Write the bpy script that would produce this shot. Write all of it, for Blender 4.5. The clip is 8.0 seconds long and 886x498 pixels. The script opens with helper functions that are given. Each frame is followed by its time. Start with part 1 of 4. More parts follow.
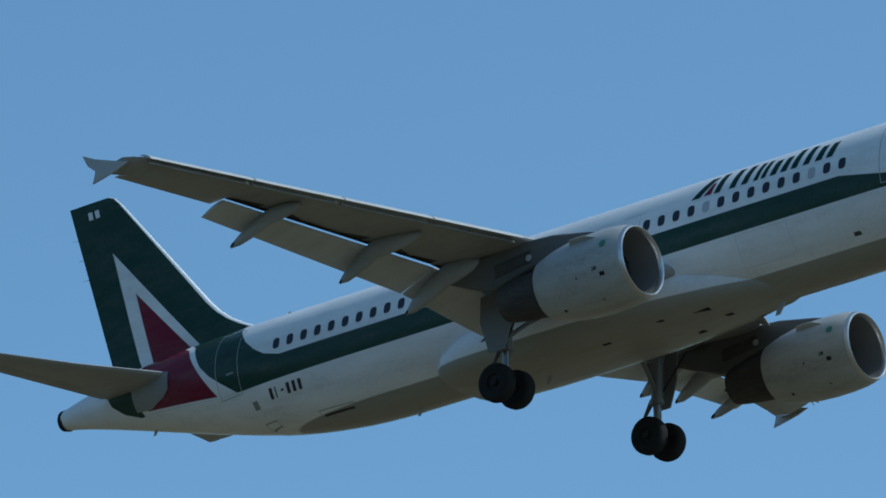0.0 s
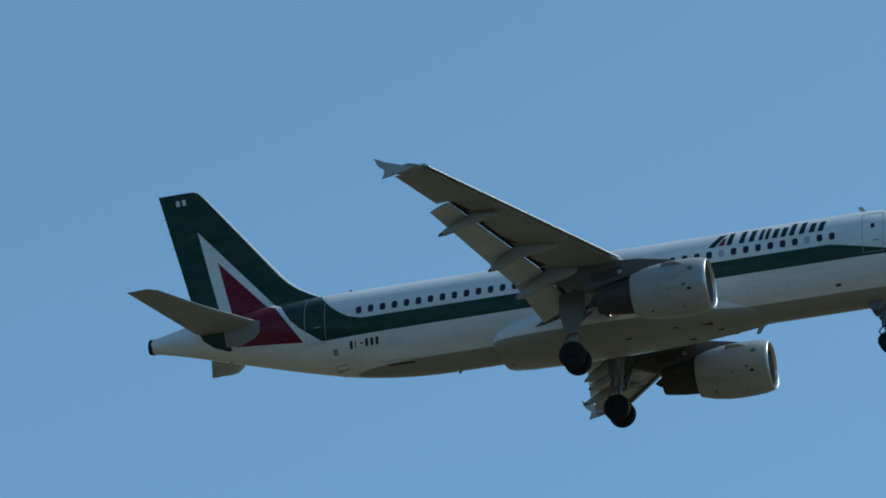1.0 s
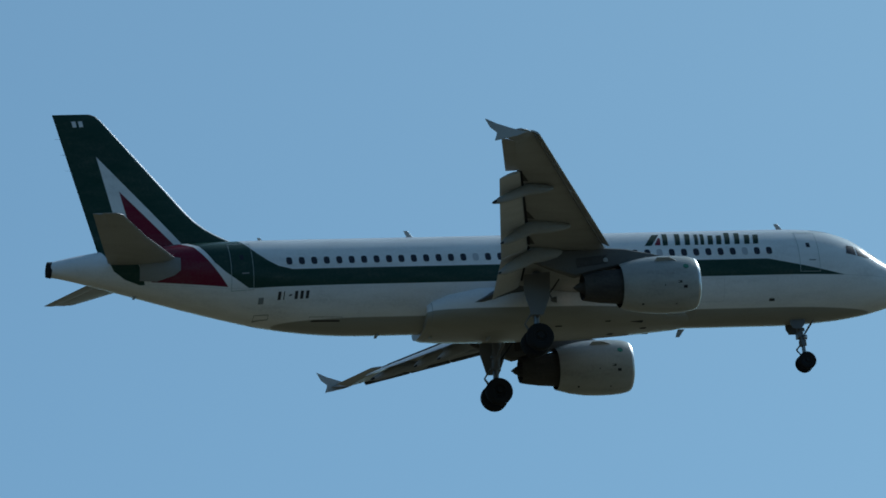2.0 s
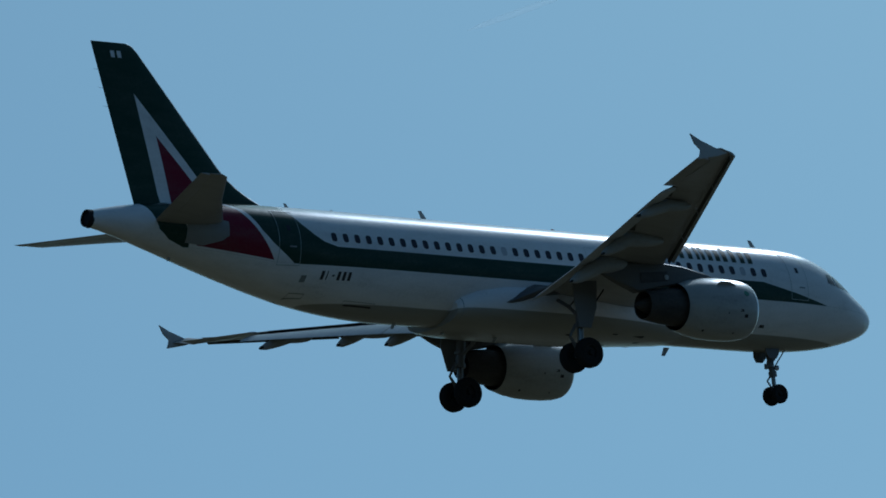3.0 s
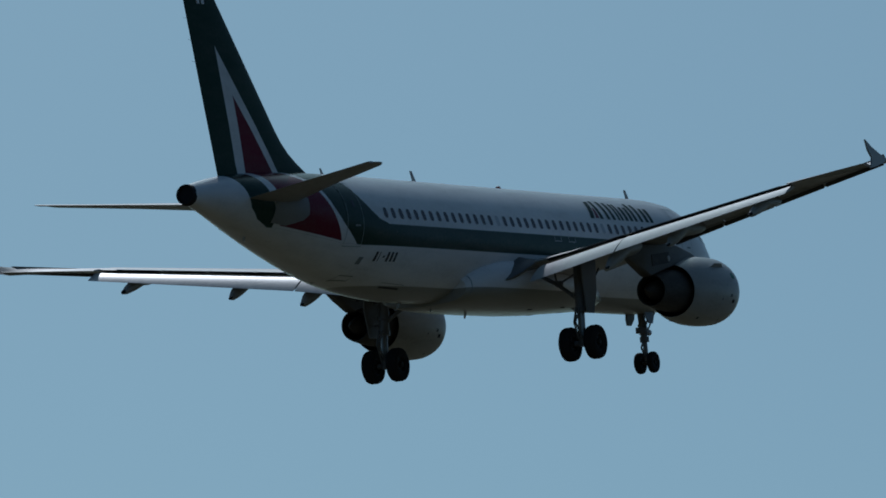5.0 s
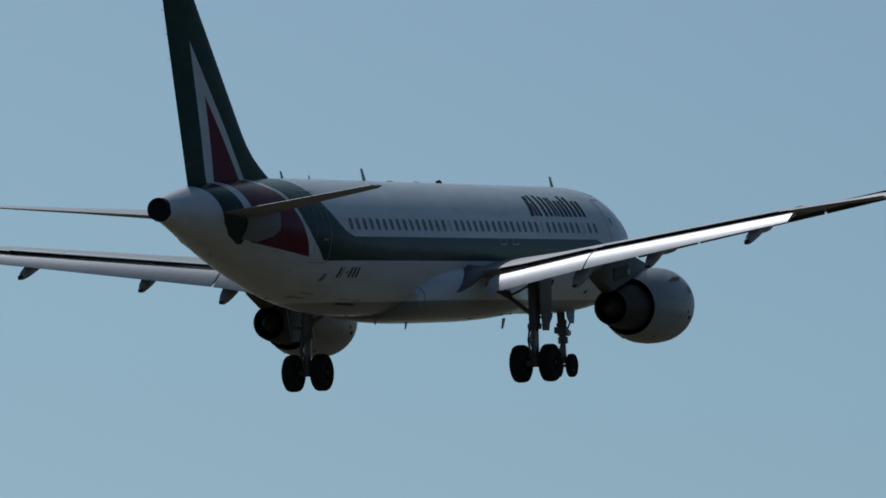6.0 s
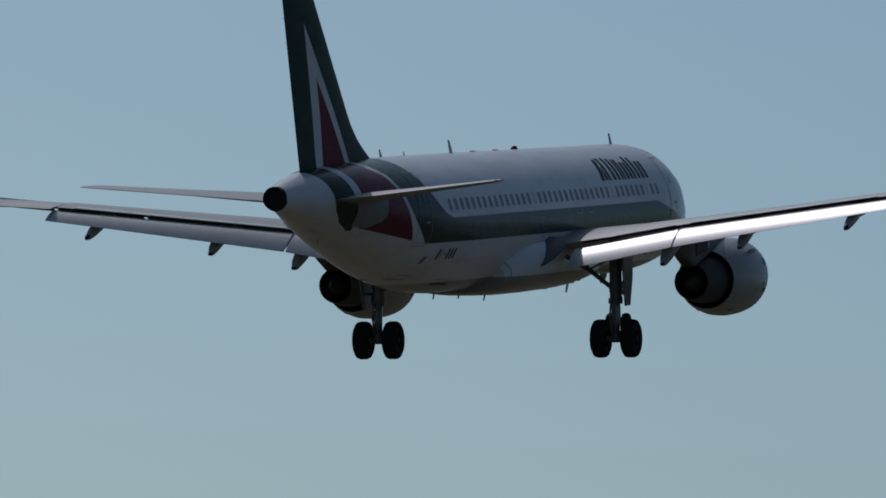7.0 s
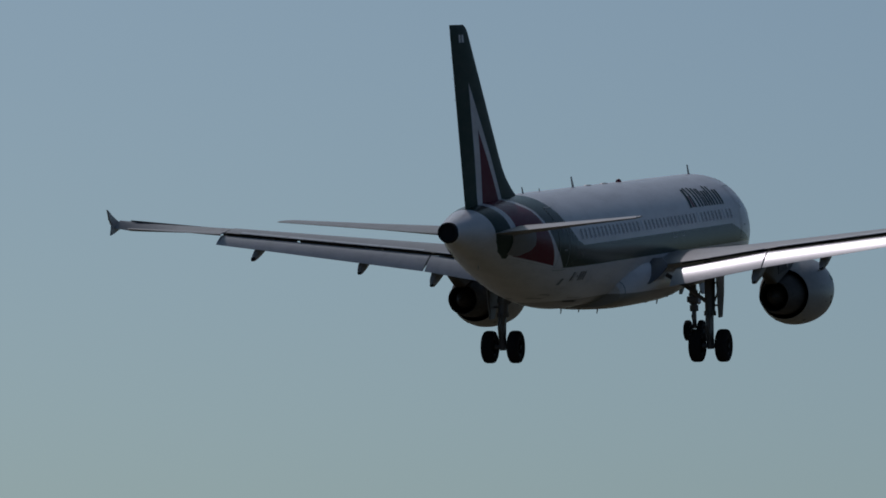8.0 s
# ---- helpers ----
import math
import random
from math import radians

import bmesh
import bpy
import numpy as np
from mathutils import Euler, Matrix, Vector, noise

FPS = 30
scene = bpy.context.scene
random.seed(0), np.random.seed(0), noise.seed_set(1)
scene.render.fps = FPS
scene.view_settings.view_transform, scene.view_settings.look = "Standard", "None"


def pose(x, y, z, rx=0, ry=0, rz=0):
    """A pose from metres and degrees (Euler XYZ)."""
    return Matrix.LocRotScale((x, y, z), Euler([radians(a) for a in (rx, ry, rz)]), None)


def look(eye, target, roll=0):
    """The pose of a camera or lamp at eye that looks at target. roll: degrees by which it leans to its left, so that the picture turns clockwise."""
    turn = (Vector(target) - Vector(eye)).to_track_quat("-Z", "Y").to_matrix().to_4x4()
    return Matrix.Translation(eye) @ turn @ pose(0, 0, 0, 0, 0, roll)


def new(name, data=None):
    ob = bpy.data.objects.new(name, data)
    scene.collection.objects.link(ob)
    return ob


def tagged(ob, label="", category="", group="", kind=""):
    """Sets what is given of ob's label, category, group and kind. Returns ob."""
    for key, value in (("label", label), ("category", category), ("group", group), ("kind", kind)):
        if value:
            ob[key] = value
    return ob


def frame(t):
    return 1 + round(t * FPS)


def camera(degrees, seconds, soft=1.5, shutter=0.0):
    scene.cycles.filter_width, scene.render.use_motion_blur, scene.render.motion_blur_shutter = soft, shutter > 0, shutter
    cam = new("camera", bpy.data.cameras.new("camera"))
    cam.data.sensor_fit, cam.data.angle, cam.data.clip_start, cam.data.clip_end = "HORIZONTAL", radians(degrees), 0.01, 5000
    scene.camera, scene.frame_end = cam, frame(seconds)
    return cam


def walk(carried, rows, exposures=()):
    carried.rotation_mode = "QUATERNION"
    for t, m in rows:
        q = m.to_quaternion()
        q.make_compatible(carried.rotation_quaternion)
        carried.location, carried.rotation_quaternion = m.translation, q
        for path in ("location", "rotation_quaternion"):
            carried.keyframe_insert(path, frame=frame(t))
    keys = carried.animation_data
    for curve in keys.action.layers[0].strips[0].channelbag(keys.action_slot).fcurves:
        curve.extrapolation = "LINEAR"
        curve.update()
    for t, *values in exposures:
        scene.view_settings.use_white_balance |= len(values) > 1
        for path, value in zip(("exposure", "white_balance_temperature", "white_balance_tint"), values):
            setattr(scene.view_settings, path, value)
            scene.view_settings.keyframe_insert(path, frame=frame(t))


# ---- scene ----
cam = camera(7.1, 8.0, soft=1.7)
walk(cam, [
    (0.0, pose(0, 0, 1.6, 104.826, -1.710, 37.016)),
    (0.1, pose(0, 0, 1.6, 105.245, -1.847, 35.913)),
    (0.2, pose(0, 0, 1.6, 105.639, -2.039, 34.725)),
    (0.3, pose(0, 0, 1.6, 106.119, -2.425, 32.984)),
    (0.4, pose(0, 0, 1.6, 106.459, -2.892, 30.911)),
    (0.5, pose(0, 0, 1.6, 106.533, -3.263, 28.813)),
    (0.6, pose(0, 0, 1.6, 106.805, -3.480, 26.094)),
    (0.7, pose(0, 0, 1.6, 107.069, -3.538, 23.330)),
    (0.8, pose(0, 0, 1.6, 107.406, -3.503, 20.535)),
    (0.9, pose(0, 0, 1.6, 107.694, -3.428, 17.871)),
    (1.0, pose(0, 0, 1.6, 107.802, -3.368, 15.485)),
    (1.1, pose(0, 0, 1.6, 107.929, -3.331, 13.010)),
    (1.2, pose(0, 0, 1.6, 108.148, -3.260, 10.254)),
    (1.3, pose(0, 0, 1.6, 108.276, -3.140, 7.353)),
    (1.4, pose(0, 0, 1.6, 108.350, -2.965, 4.221)),
    (1.5, pose(0, 0, 1.6, 108.462, -2.729, 1.263)),
    (1.6, pose(0, 0, 1.6, 108.665, -2.420, -1.493)),
    (1.7, pose(0, 0, 1.6, 108.882, -2.108, -4.089)),
    (1.8, pose(0, 0, 1.6, 109.026, -2.082, -6.840)),
    (1.9, pose(0, 0, 1.6, 109.142, -2.055, -9.610)),
    (2.0, pose(0, 0, 1.6, 109.221, -2.022, -12.381)),
    (2.1, pose(0, 0, 1.6, 109.258, -1.982, -15.135)),
    (2.2, pose(0, 0, 1.6, 109.246, -1.931, -17.853)),
    (2.3, pose(0, 0, 1.6, 109.178, -1.867, -20.517)),
    (2.4, pose(0, 0, 1.6, 109.049, -1.787, -23.110)),
    (2.5, pose(0, 0, 1.6, 108.852, -1.691, -25.611)),
    (2.6, pose(0, 0, 1.6, 108.583, -1.576, -28.004)),
    (2.7, pose(0, 0, 1.6, 108.236, -1.443, -30.271)),
    (2.8, pose(0, 0, 1.6, 107.806, -1.290, -32.394)),
    (2.9, pose(0, 0, 1.6, 107.255, -1.490, -34.554)),
    (3.0, pose(0, 0, 1.6, 106.614, -1.715, -36.593)),
    (3.1, pose(0, 0, 1.6, 105.943, -1.899, -38.841)),
    (3.2, pose(0, 0, 1.6, 105.499, -2.045, -41.354)),
    (3.3, pose(0, 0, 1.6, 105.057, -2.165, -43.643)),
    (3.4, pose(0, 0, 1.6, 104.844, -2.211, -45.930)),
    (3.5, pose(0, 0, 1.6, 104.634, -2.198, -47.687)),
    (3.6, pose(0, 0, 1.6, 104.142, -2.073, -48.952)),
    (3.7, pose(0, 0, 1.6, 103.704, -1.803, -50.211)),
    (3.8, pose(0, 0, 1.6, 103.519, -1.424, -51.721)),
    (3.9, pose(0, 0, 1.6, 103.474, -1.052, -53.025)),
    (4.0, pose(0, 0, 1.6, 103.253, -0.760, -54.005)),
    (4.1, pose(0, 0, 1.6, 103.142, -0.519, -55.110)),
    (4.2, pose(0, 0, 1.6, 102.993, -0.324, -56.025)),
    (4.3, pose(0, 0, 1.6, 102.827, -0.134, -56.987)),
    (4.4, pose(0, 0, 1.6, 102.411, 0.054, -57.848)),
    (4.5, pose(0, 0, 1.6, 102.159, 0.266, -58.764)),
    (4.6, pose(0, 0, 1.6, 101.976, 0.523, -59.500)),
    (4.7, pose(0, 0, 1.6, 101.834, 0.830, -60.235)),
    (4.8, pose(0, 0, 1.6, 101.669, 1.075, -60.674)),
    (4.9, pose(0, 0, 1.6, 101.388, 1.199, -61.131)),
    (5.0, pose(0, 0, 1.6, 101.103, 1.192, -61.718)),
    (5.1, pose(0, 0, 1.6, 101.033, 0.989, -62.464)),
    (5.2, pose(0, 0, 1.6, 100.970, 0.718, -63.283)),
    (5.3, pose(0, 0, 1.6, 100.684, 0.765, -64.072)),
    (5.4, pose(0, 0, 1.6, 100.354, 0.719, -64.808)),
    (5.5, pose(0, 0, 1.6, 99.993, 0.601, -65.492)),
    (5.6, pose(0, 0, 1.6, 99.611, 0.429, -66.126)),
    (5.7, pose(0, 0, 1.6, 99.223, 0.222, -66.713)),
    (5.8, pose(0, 0, 1.6, 98.839, 0.000, -67.253)),
    (5.9, pose(0, 0, 1.6, 98.471, -0.217, -67.752)),
    (6.0, pose(0, 0, 1.6, 98.132, -0.410, -68.213)),
    (6.1, pose(0, 0, 1.6, 97.832, -0.559, -68.640)),
    (6.2, pose(0, 0, 1.6, 97.584, -0.645, -69.038)),
    (6.3, pose(0, 0, 1.6, 97.401, -0.646, -69.414)),
    (6.4, pose(0, 0, 1.6, 97.028, -0.359, -69.882)),
    (6.5, pose(0, 0, 1.6, 97.048, -0.110, -70.212)),
    (6.6, pose(0, 0, 1.6, 97.093, -0.248, -70.147)),
    (6.7, pose(0, 0, 1.6, 96.980, -0.487, -70.528)),
    (6.8, pose(0, 0, 1.6, 96.763, -0.796, -70.819)),
    (6.9, pose(0, 0, 1.6, 96.312, -1.062, -71.165)),
    (7.0, pose(0, 0, 1.6, 95.664, -1.203, -71.443)),
    (7.1, pose(0, 0, 1.6, 95.332, -1.150, -71.808)),
    (7.2, pose(0, 0, 1.6, 95.371, -0.999, -72.004)),
    (7.3, pose(0, 0, 1.6, 95.445, -0.806, -72.165)),
    (7.4, pose(0, 0, 1.6, 95.446, -0.642, -72.339)),
    (7.5, pose(0, 0, 1.6, 95.351, -0.574, -72.606)),
    (7.6, pose(0, 0, 1.6, 95.126, -0.620, -72.705)),
    (7.7, pose(0, 0, 1.6, 95.123, -0.665, -73.021)),
    (7.8, pose(0, 0, 1.6, 95.145, -0.761, -73.050)),
    (7.9, pose(0, 0, 1.6, 95.247, -0.826, -73.351)),
    (8.0, pose(0, 0, 1.6, 95.203, -0.894, -73.560)),
], exposures=[(0.0, 0.64, 7080, 18), (0.7, 0.52, 7130, 16), (1.5, 0.35, 7280, 16), (3.0, -0.72, 6280, 14), (3.5, -0.97, 6230, 15), (4.0, -1.11, 6400, 17), (4.5, -1.11, 6580, 18), (5.0, -1.02, 6990, 21), (6.5, -0.82, 7640, 31), (8.0, -1.07, 7920, 37)])

# ---- light ----
SUN_AZ, SUN_EL = 37.0, 46.0          # degrees from +x towards +y, and above the horizon
world = bpy.data.worlds.new("sky")
scene.world = world
world.use_nodes = True
wn = world.node_tree
sky = wn.nodes.new("ShaderNodeTexSky")
sky.sky_type, sky.sun_disc = "NISHITA", False
sky.sun_elevation, sky.sun_rotation = radians(SUN_EL), radians(90 - SUN_AZ)
sky.altitude, sky.air_density, sky.dust_density, sky.ozone_density = 0, 0.62, 1.8, 1.5
wn.nodes["Background"].inputs["Strength"].default_value = 0.10
tint = wn.nodes.new("ShaderNodeMix")
tint.data_type, tint.blend_type = "RGBA", "MULTIPLY"
tint.inputs[0].default_value = 1.0
tint.inputs[7].default_value = (0.53, 1.0, 1.12, 1)      # clear, deep blue air
wn.links.new(sky.outputs[0], tint.inputs[6])
wn.links.new(tint.outputs[2], wn.nodes["Background"].inputs["Color"])

sun_dir = Vector((math.cos(radians(SUN_AZ)) * math.cos(radians(SUN_EL)),
                  math.sin(radians(SUN_AZ)) * math.cos(radians(SUN_EL)), math.sin(radians(SUN_EL))))
sun = new("sun", bpy.data.lights.new("sun", "SUN"))
sun.data.energy, sun.data.angle, sun.data.color = 2.3, radians(0.53), (0.72, 0.87, 1.0)
sun.matrix_world = look(sun_dir * 500, (0, 0, 0))


# ---- materials ----
class Nodes:
    """Short hand for building a material's nodes."""

    def __init__(self, name):
        self.mat = bpy.data.materials.new(name)
        self.mat.use_nodes = True
        self.tree = self.mat.node_tree
        self.bsdf = self.tree.nodes["Principled BSDF"]

    def node(self, kind, **props):
        n = self.tree.nodes.new(kind)
        for k, v in props.items():
            setattr(n, k, v)
        return n

    def put(self, socket, value):
        if isinstance(value, bpy.types.NodeSocket):
            self.tree.links.new(value, socket)
        else:
            socket.default_value = value

    def math(self, op, a, b=0.0):
        n = self.node("ShaderNodeMath", operation=op)
        self.put(n.inputs[0], a)
        self.put(n.inputs[1], b)
        return n.outputs[0]

    def object_xyz(self):
        tc = self.node("ShaderNodeTexCoord")
        sep = self.node("ShaderNodeSeparateXYZ")
        self.tree.links.new(tc.outputs["Object"], sep.inputs[0])
        return tc.outputs["Object"], sep.outputs

    def ramp_between(self, value, points):
        """A piecewise straight function of value through the points (value, result)."""
        total = points[0][1]
        for (a, fa), (b, fb) in zip(points, points[1:]):
            m = self.node("ShaderNodeMapRange")
            m.clamp = True
            self.put(m.inputs["Value"], value)
            for k, q in zip(("From Min", "From Max", "To Min", "To Max"), (a, b, 0.0, fb - fa)):
                m.inputs[k].default_value = q
            total = self.math("ADD", total, m.outputs[0])
        return total

    def above(self, a, b, edge=0.012):
        """1 where a > b, 0 where a < b, with a narrow soft edge."""
        d = self.math("SUBTRACT", a, b)
        m = self.node("ShaderNodeMapRange")
        self.put(m.inputs["Value"], d)
        m.inputs["From Min"].default_value, m.inputs["From Max"].default_value = -edge, edge
        return m.outputs[0]

    def mix(self, fac, a, b):
        n = self.node("ShaderNodeMix", data_type="RGBA")
        self.put(n.inputs[0], fac)
        self.put(n.inputs[6], (*a, 1) if isinstance(a, tuple) else a)
        self.put(n.inputs[7], (*b, 1) if isinstance(b, tuple) else b)
        return n.outputs[2]

    def noise(self, vector, scale, detail=4.0, rough=0.55):
        n = self.node("ShaderNodeTexNoise")
        if vector is not None:
            self.tree.links.new(vector, n.inputs["Vector"])
        n.inputs["Scale"].default_value, n.inputs["Detail"].default_value = scale, detail
        n.inputs["Roughness"].default_value = rough
        return n.outputs["Fac"]

    def streaks(self, coords, stretch, scale):
        mp = self.node("ShaderNodeMapping")
        mp.inputs["Scale"].default_value = stretch
        self.tree.links.new(coords, mp.inputs["Vector"])
        return self.noise(mp.outputs[0], scale, 5.0)

    def bump(self, height, strength, distance):
        b = self.node("ShaderNodeBump")
        b.inputs["Strength"].default_value, b.inputs["Distance"].default_value = strength, distance
        self.tree.links.new(height, b.inputs["Height"])
        self.tree.links.new(b.outputs[0], self.bsdf.inputs["Normal"])

    def done(self, colour, rough, metal=0.0, coat=0.0, spec=0.5):
        self.put(self.bsdf.inputs["Base Color"], (*colour, 1) if isinstance(colour, tuple) else colour)
        self.put(self.bsdf.inputs["Roughness"], rough)
        self.bsdf.inputs["Metallic"].default_value = metal
        self.bsdf.inputs["Coat Weight"].default_value = coat
        self.bsdf.inputs["Coat Roughness"].default_value = 0.12
        self.bsdf.inputs["Specular IOR Level"].default_value = spec
        return self.mat


WHITE, GREEN, RED, BELLY = (0.79, 0.79, 0.785), (0.002, 0.045, 0.033), (0.19, 0.005, 0.027), (0.33, 0.32, 0.285)


def weathered(n, coords, colour, amount, stretch=(0.25, 1.0, 1.0)):
    """Colour with faint soot streaks along the airflow and a fine mottling."""
    s = n.streaks(coords, stretch, 2.2)
    m = n.noise(coords, 9.0)
    dirt = n.math("MULTIPLY", n.math("POWER", s, 2.0), n.math("MULTIPLY", m, amount * 3.0))
    return n.mix(dirt, colour, (0.16, 0.15, 0.13))


def livery(name, gloss):
    n = Nodes(name)
    co, (x, y, z) = n.object_xyz()
    edge_aft = n.ramp_between(z, [(-0.05, -33.5), (0.10, -33.85), (0.30, -34.35), (0.65, -34.8), (1.85, -35.3), (1.95, -40)])
    white_aft = n.ramp_between(z, [(-0.5, -33.35), (2.2, -34.22), (5.97, -35.0)])
    red_aft = n.ramp_between(z, [(-0.4, -33.15), (1.7, -33.6), (4.4, -34.15)])
    red_fore = n.ramp_between(z, [(-0.41, -30.1), (1.55, -31.4), (1.8, -31.85), (4.4, -34.15), (8.0, -37.0)])
    white_fore = n.ramp_between(z, [(-0.45, -29.3), (-0.05, -29.84), (0.28, -30.26), (0.71, -30.66), (1.57, -31.16), (1.8, -31.5), (5.97, -35.0), (8.0, -36.8)])
    green_fore = n.ramp_between(z, [(0.22, -20.0), (0.25, -27.4), (0.42, -28.0), (0.69, -28.42), (1.07, -28.84),
                                    (1.6, -29.25), (2.1, -29.5), (2.2, -28.0)])
    stripe_top = n.ramp_between(x, [(-6.83, 0.25), (-3.42, -0.47)])
    over = n.above(z, n.ramp_between(x, [(-35.0, 0.12), (-33.3, 0.02), (-30.1, -0.42), (-29.0, -0.47)]))
    swoosh = n.math("MULTIPLY", n.math("MULTIPLY", n.above(x, edge_aft), n.above(green_fore, x)), over)
    swoosh = n.math("MULTIPLY", swoosh, n.above(-26.0, x))
    stripe = n.math("MULTIPLY", n.math("MULTIPLY", n.above(stripe_top, z), over), n.above(x, white_fore))
    green = n.math("MAXIMUM", swoosh, stripe)
    sash = n.math("MULTIPLY", n.math("MULTIPLY", n.above(x, white_aft), n.above(white_fore, x)), over)
    red = n.math("MULTIPLY", n.math("MULTIPLY", n.above(x, red_aft), n.above(red_fore, x)), n.above(z, n.ramp_between(x, [(-33.3, 0.10), (-30.1, -0.36)])))
    low = n.above(-1.68, z)
    c = n.mix(low, WHITE, BELLY)
    c = n.mix(green, c, GREEN)
    c = n.mix(sash, c, WHITE)
    c = n.mix(red, c, RED)
    c = weathered(n, co, c, 0.30)
    n.bump(n.noise(co, 1.3, 2.0), 0.12, 0.02)
    rough = n.math("ADD", n.math("MULTIPLY", n.noise(co, 5.0), 0.10), 0.20 if gloss else 0.5)
    return n.done(c, rough, 0.0, 0.0, 0.12 if gloss else 0.10)


def paint(name, colour, rough=0.35, dirt=0.3, metal=0.0, coat=0.0, stretch=(0.25, 1.0, 1.0), spec=0.4):
    n = Nodes(name)
    co, _ = n.object_xyz()
    c = weathered(n, co, colour, dirt, stretch)
    r = n.math("ADD", n.math("MULTIPLY", n.noise(co, 6.0), 0.15), rough - 0.07)
    n.bump(n.noise(co, 2.5, 3.0), 0.1, 0.01)
    return n.done(c, r, metal, coat, spec)


def rubber():
    n = Nodes("tyre_rubber")
    co, _ = n.object_xyz()
    c = n.mix(n.noise(co, 14.0), (0.016, 0.016, 0.017), (0.030, 0.029, 0.029))
    n.bump(n.noise(co, 40.0), 0.3, 0.01)
    return n.done(c, 0.85, spec=0.08)


def grass():
    n = Nodes("dry_grass")
    co, _ = n.object_xyz()
    c = n.mix(n.noise(co, 0.02), (0.079, 0.061, 0.032), (0.126, 0.096, 0.053))
    c = n.mix(n.math("MULTIPLY", n.noise(co, 1.5), 0.6), c, (0.050, 0.048, 0.020))
    n.bump(n.noise(co, 6.0), 0.6, 0.1)
    return n.done(c, 0.95)


LIVERY = livery("painted_livery", True)
FIN_PAINT = livery("satin_fin_livery", False)
GREY_WING = paint("wing_grey_paint", (0.34, 0.34, 0.33), 0.40, 0.5, spec=0.3)
DOOR_GREY = paint("leg_door_grey", (0.17, 0.17, 0.168), 0.45, 0.4)
ROOT_GREY = paint("dark_root_grey", (0.08, 0.085, 0.09), 0.5, 0.3)
PLATE_SHADED_GREY = paint("plate_grey_with_shade", (0.27, 0.265, 0.25), 0.5, 0.5)
SLAT = paint("slat_pale_paint", (0.42, 0.42, 0.41), 0.34, 0.3)
FLAP_GREY = paint("flap_upper_paint", (0.50, 0.50, 0.49), 0.33, 0.35, spec=0.85)
NACELLE = paint("nacelle_paint", (0.42, 0.42, 0.40), 0.34, 0.6)
BARE = paint("bare_aluminium", (0.60, 0.60, 0.61), 0.36, 0.1, 1.0)
DARK_METAL = paint("heat_stained_metal", (0.034, 0.029, 0.029), 0.6, 0.5, 0.0, spec=0.2)
FAN = paint("fan_blade_metal", (0.05, 0.05, 0.06), 0.4, 0.2, 0.6)
# near-black: stands in for shade in gaps and ducts, also on dark parts
SHADE = paint("cavity_shade_black", (0.024, 0.023, 0.026), 0.8, 0.1, spec=0.1)
GEAR = paint("gear_grey_paint", (0.14, 0.14, 0.14), 0.4, 0.5)
STEEL = paint("oleo_steel", (0.22, 0.22, 0.22), 0.3, 0.2, 0.6)
# colour of the shade painted behind slats and beside flap tracks
COVE_SHADE = paint("painted_cove_shade", (0.07, 0.07, 0.068), 0.7, 0.4, spec=0.15)
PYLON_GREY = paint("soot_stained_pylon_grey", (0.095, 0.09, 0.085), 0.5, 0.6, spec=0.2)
RIM = paint("wheel_rim_paint", (0.018, 0.018, 0.019), 0.6, 0.15, spec=0.1)
GLASS = paint("dark_cabin_glass", (0.026, 0.030, 0.042), 0.22, 0.0, 0.0, 0.0, spec=0.3)
BLIND = paint("window_with_blind_down", (0.42, 0.43, 0.45), 0.2, 0.05)
FRAME = paint("window_frame_paint", (0.52, 0.52, 0.52), 0.35, 0.1)
SEAL = paint("door_seal_grey", (0.22, 0.24, 0.24), 0.5, 0.2)
SEAL_PALE = paint("door_outline_paint", (0.34, 0.40, 0.38), 0.45, 0.1)
DECAL_GREEN = paint("dark_green_lettering_paint", (0.002, 0.035, 0.027), 0.5, 0.0, spec=0.1)
DECAL_RED = paint("red_lettering_paint", RED, 0.45, 0.1, spec=0.15)
DECAL_BLACK = paint("black_marking_paint", (0.025, 0.025, 0.028), 0.4, 0.1)
DECAL_WHITE = paint("white_marking_paint", (0.72, 0.72, 0.72), 0.4, 0.1)
SPOT_GREEN = paint("green_roundel_paint", (0.02, 0.20, 0.13), 0.4, 0.1)
RUBBER = rubber()


def lit_lens():
    n = Nodes("lit_lamp_lens")
    n.bsdf.inputs["Emission Color"].default_value = (1.0, 0.93, 0.8, 1)
    n.bsdf.inputs["Emission Strength"].default_value = 5.0
    return n.done((0.8, 0.8, 0.8), 0.1)


LAMP_LIT = lit_lens()
LAMP_GLASS = paint("lamp_glass", (0.6, 0.6, 0.62), 0.06, 0.0, 0.4)


# ---- mesh helpers ----
def part(name, bm, material, parent, label="", smooth=35.0):
    """One mesh object made of bm, under parent."""
    bmesh.ops.remove_doubles(bm, verts=bm.verts, dist=1e-5)
    bmesh.ops.recalc_face_normals(bm, faces=bm.faces)
    me = bpy.data.meshes.new(name)
    for f in bm.faces:
        f.smooth = True
    for e in bm.edges:
        if len(e.link_faces) != 2 or e.calc_face_angle(0) > radians(smooth):
            e.smooth = False
    bm.to_mesh(me)
    bm.free()
    me.materials.append(material)
    ob = new(name, me)
    ob.parent = parent
    if label:
        tagged(ob, label)
    return ob


def again(ob, parent, m):
    """The same mesh once more, at the pose m."""
    o = new(ob.name.split(".")[0], ob.data)
    o.parent, o.matrix_basis = parent, m
    if "label" in ob:
        tagged(o, ob["label"])
    return o


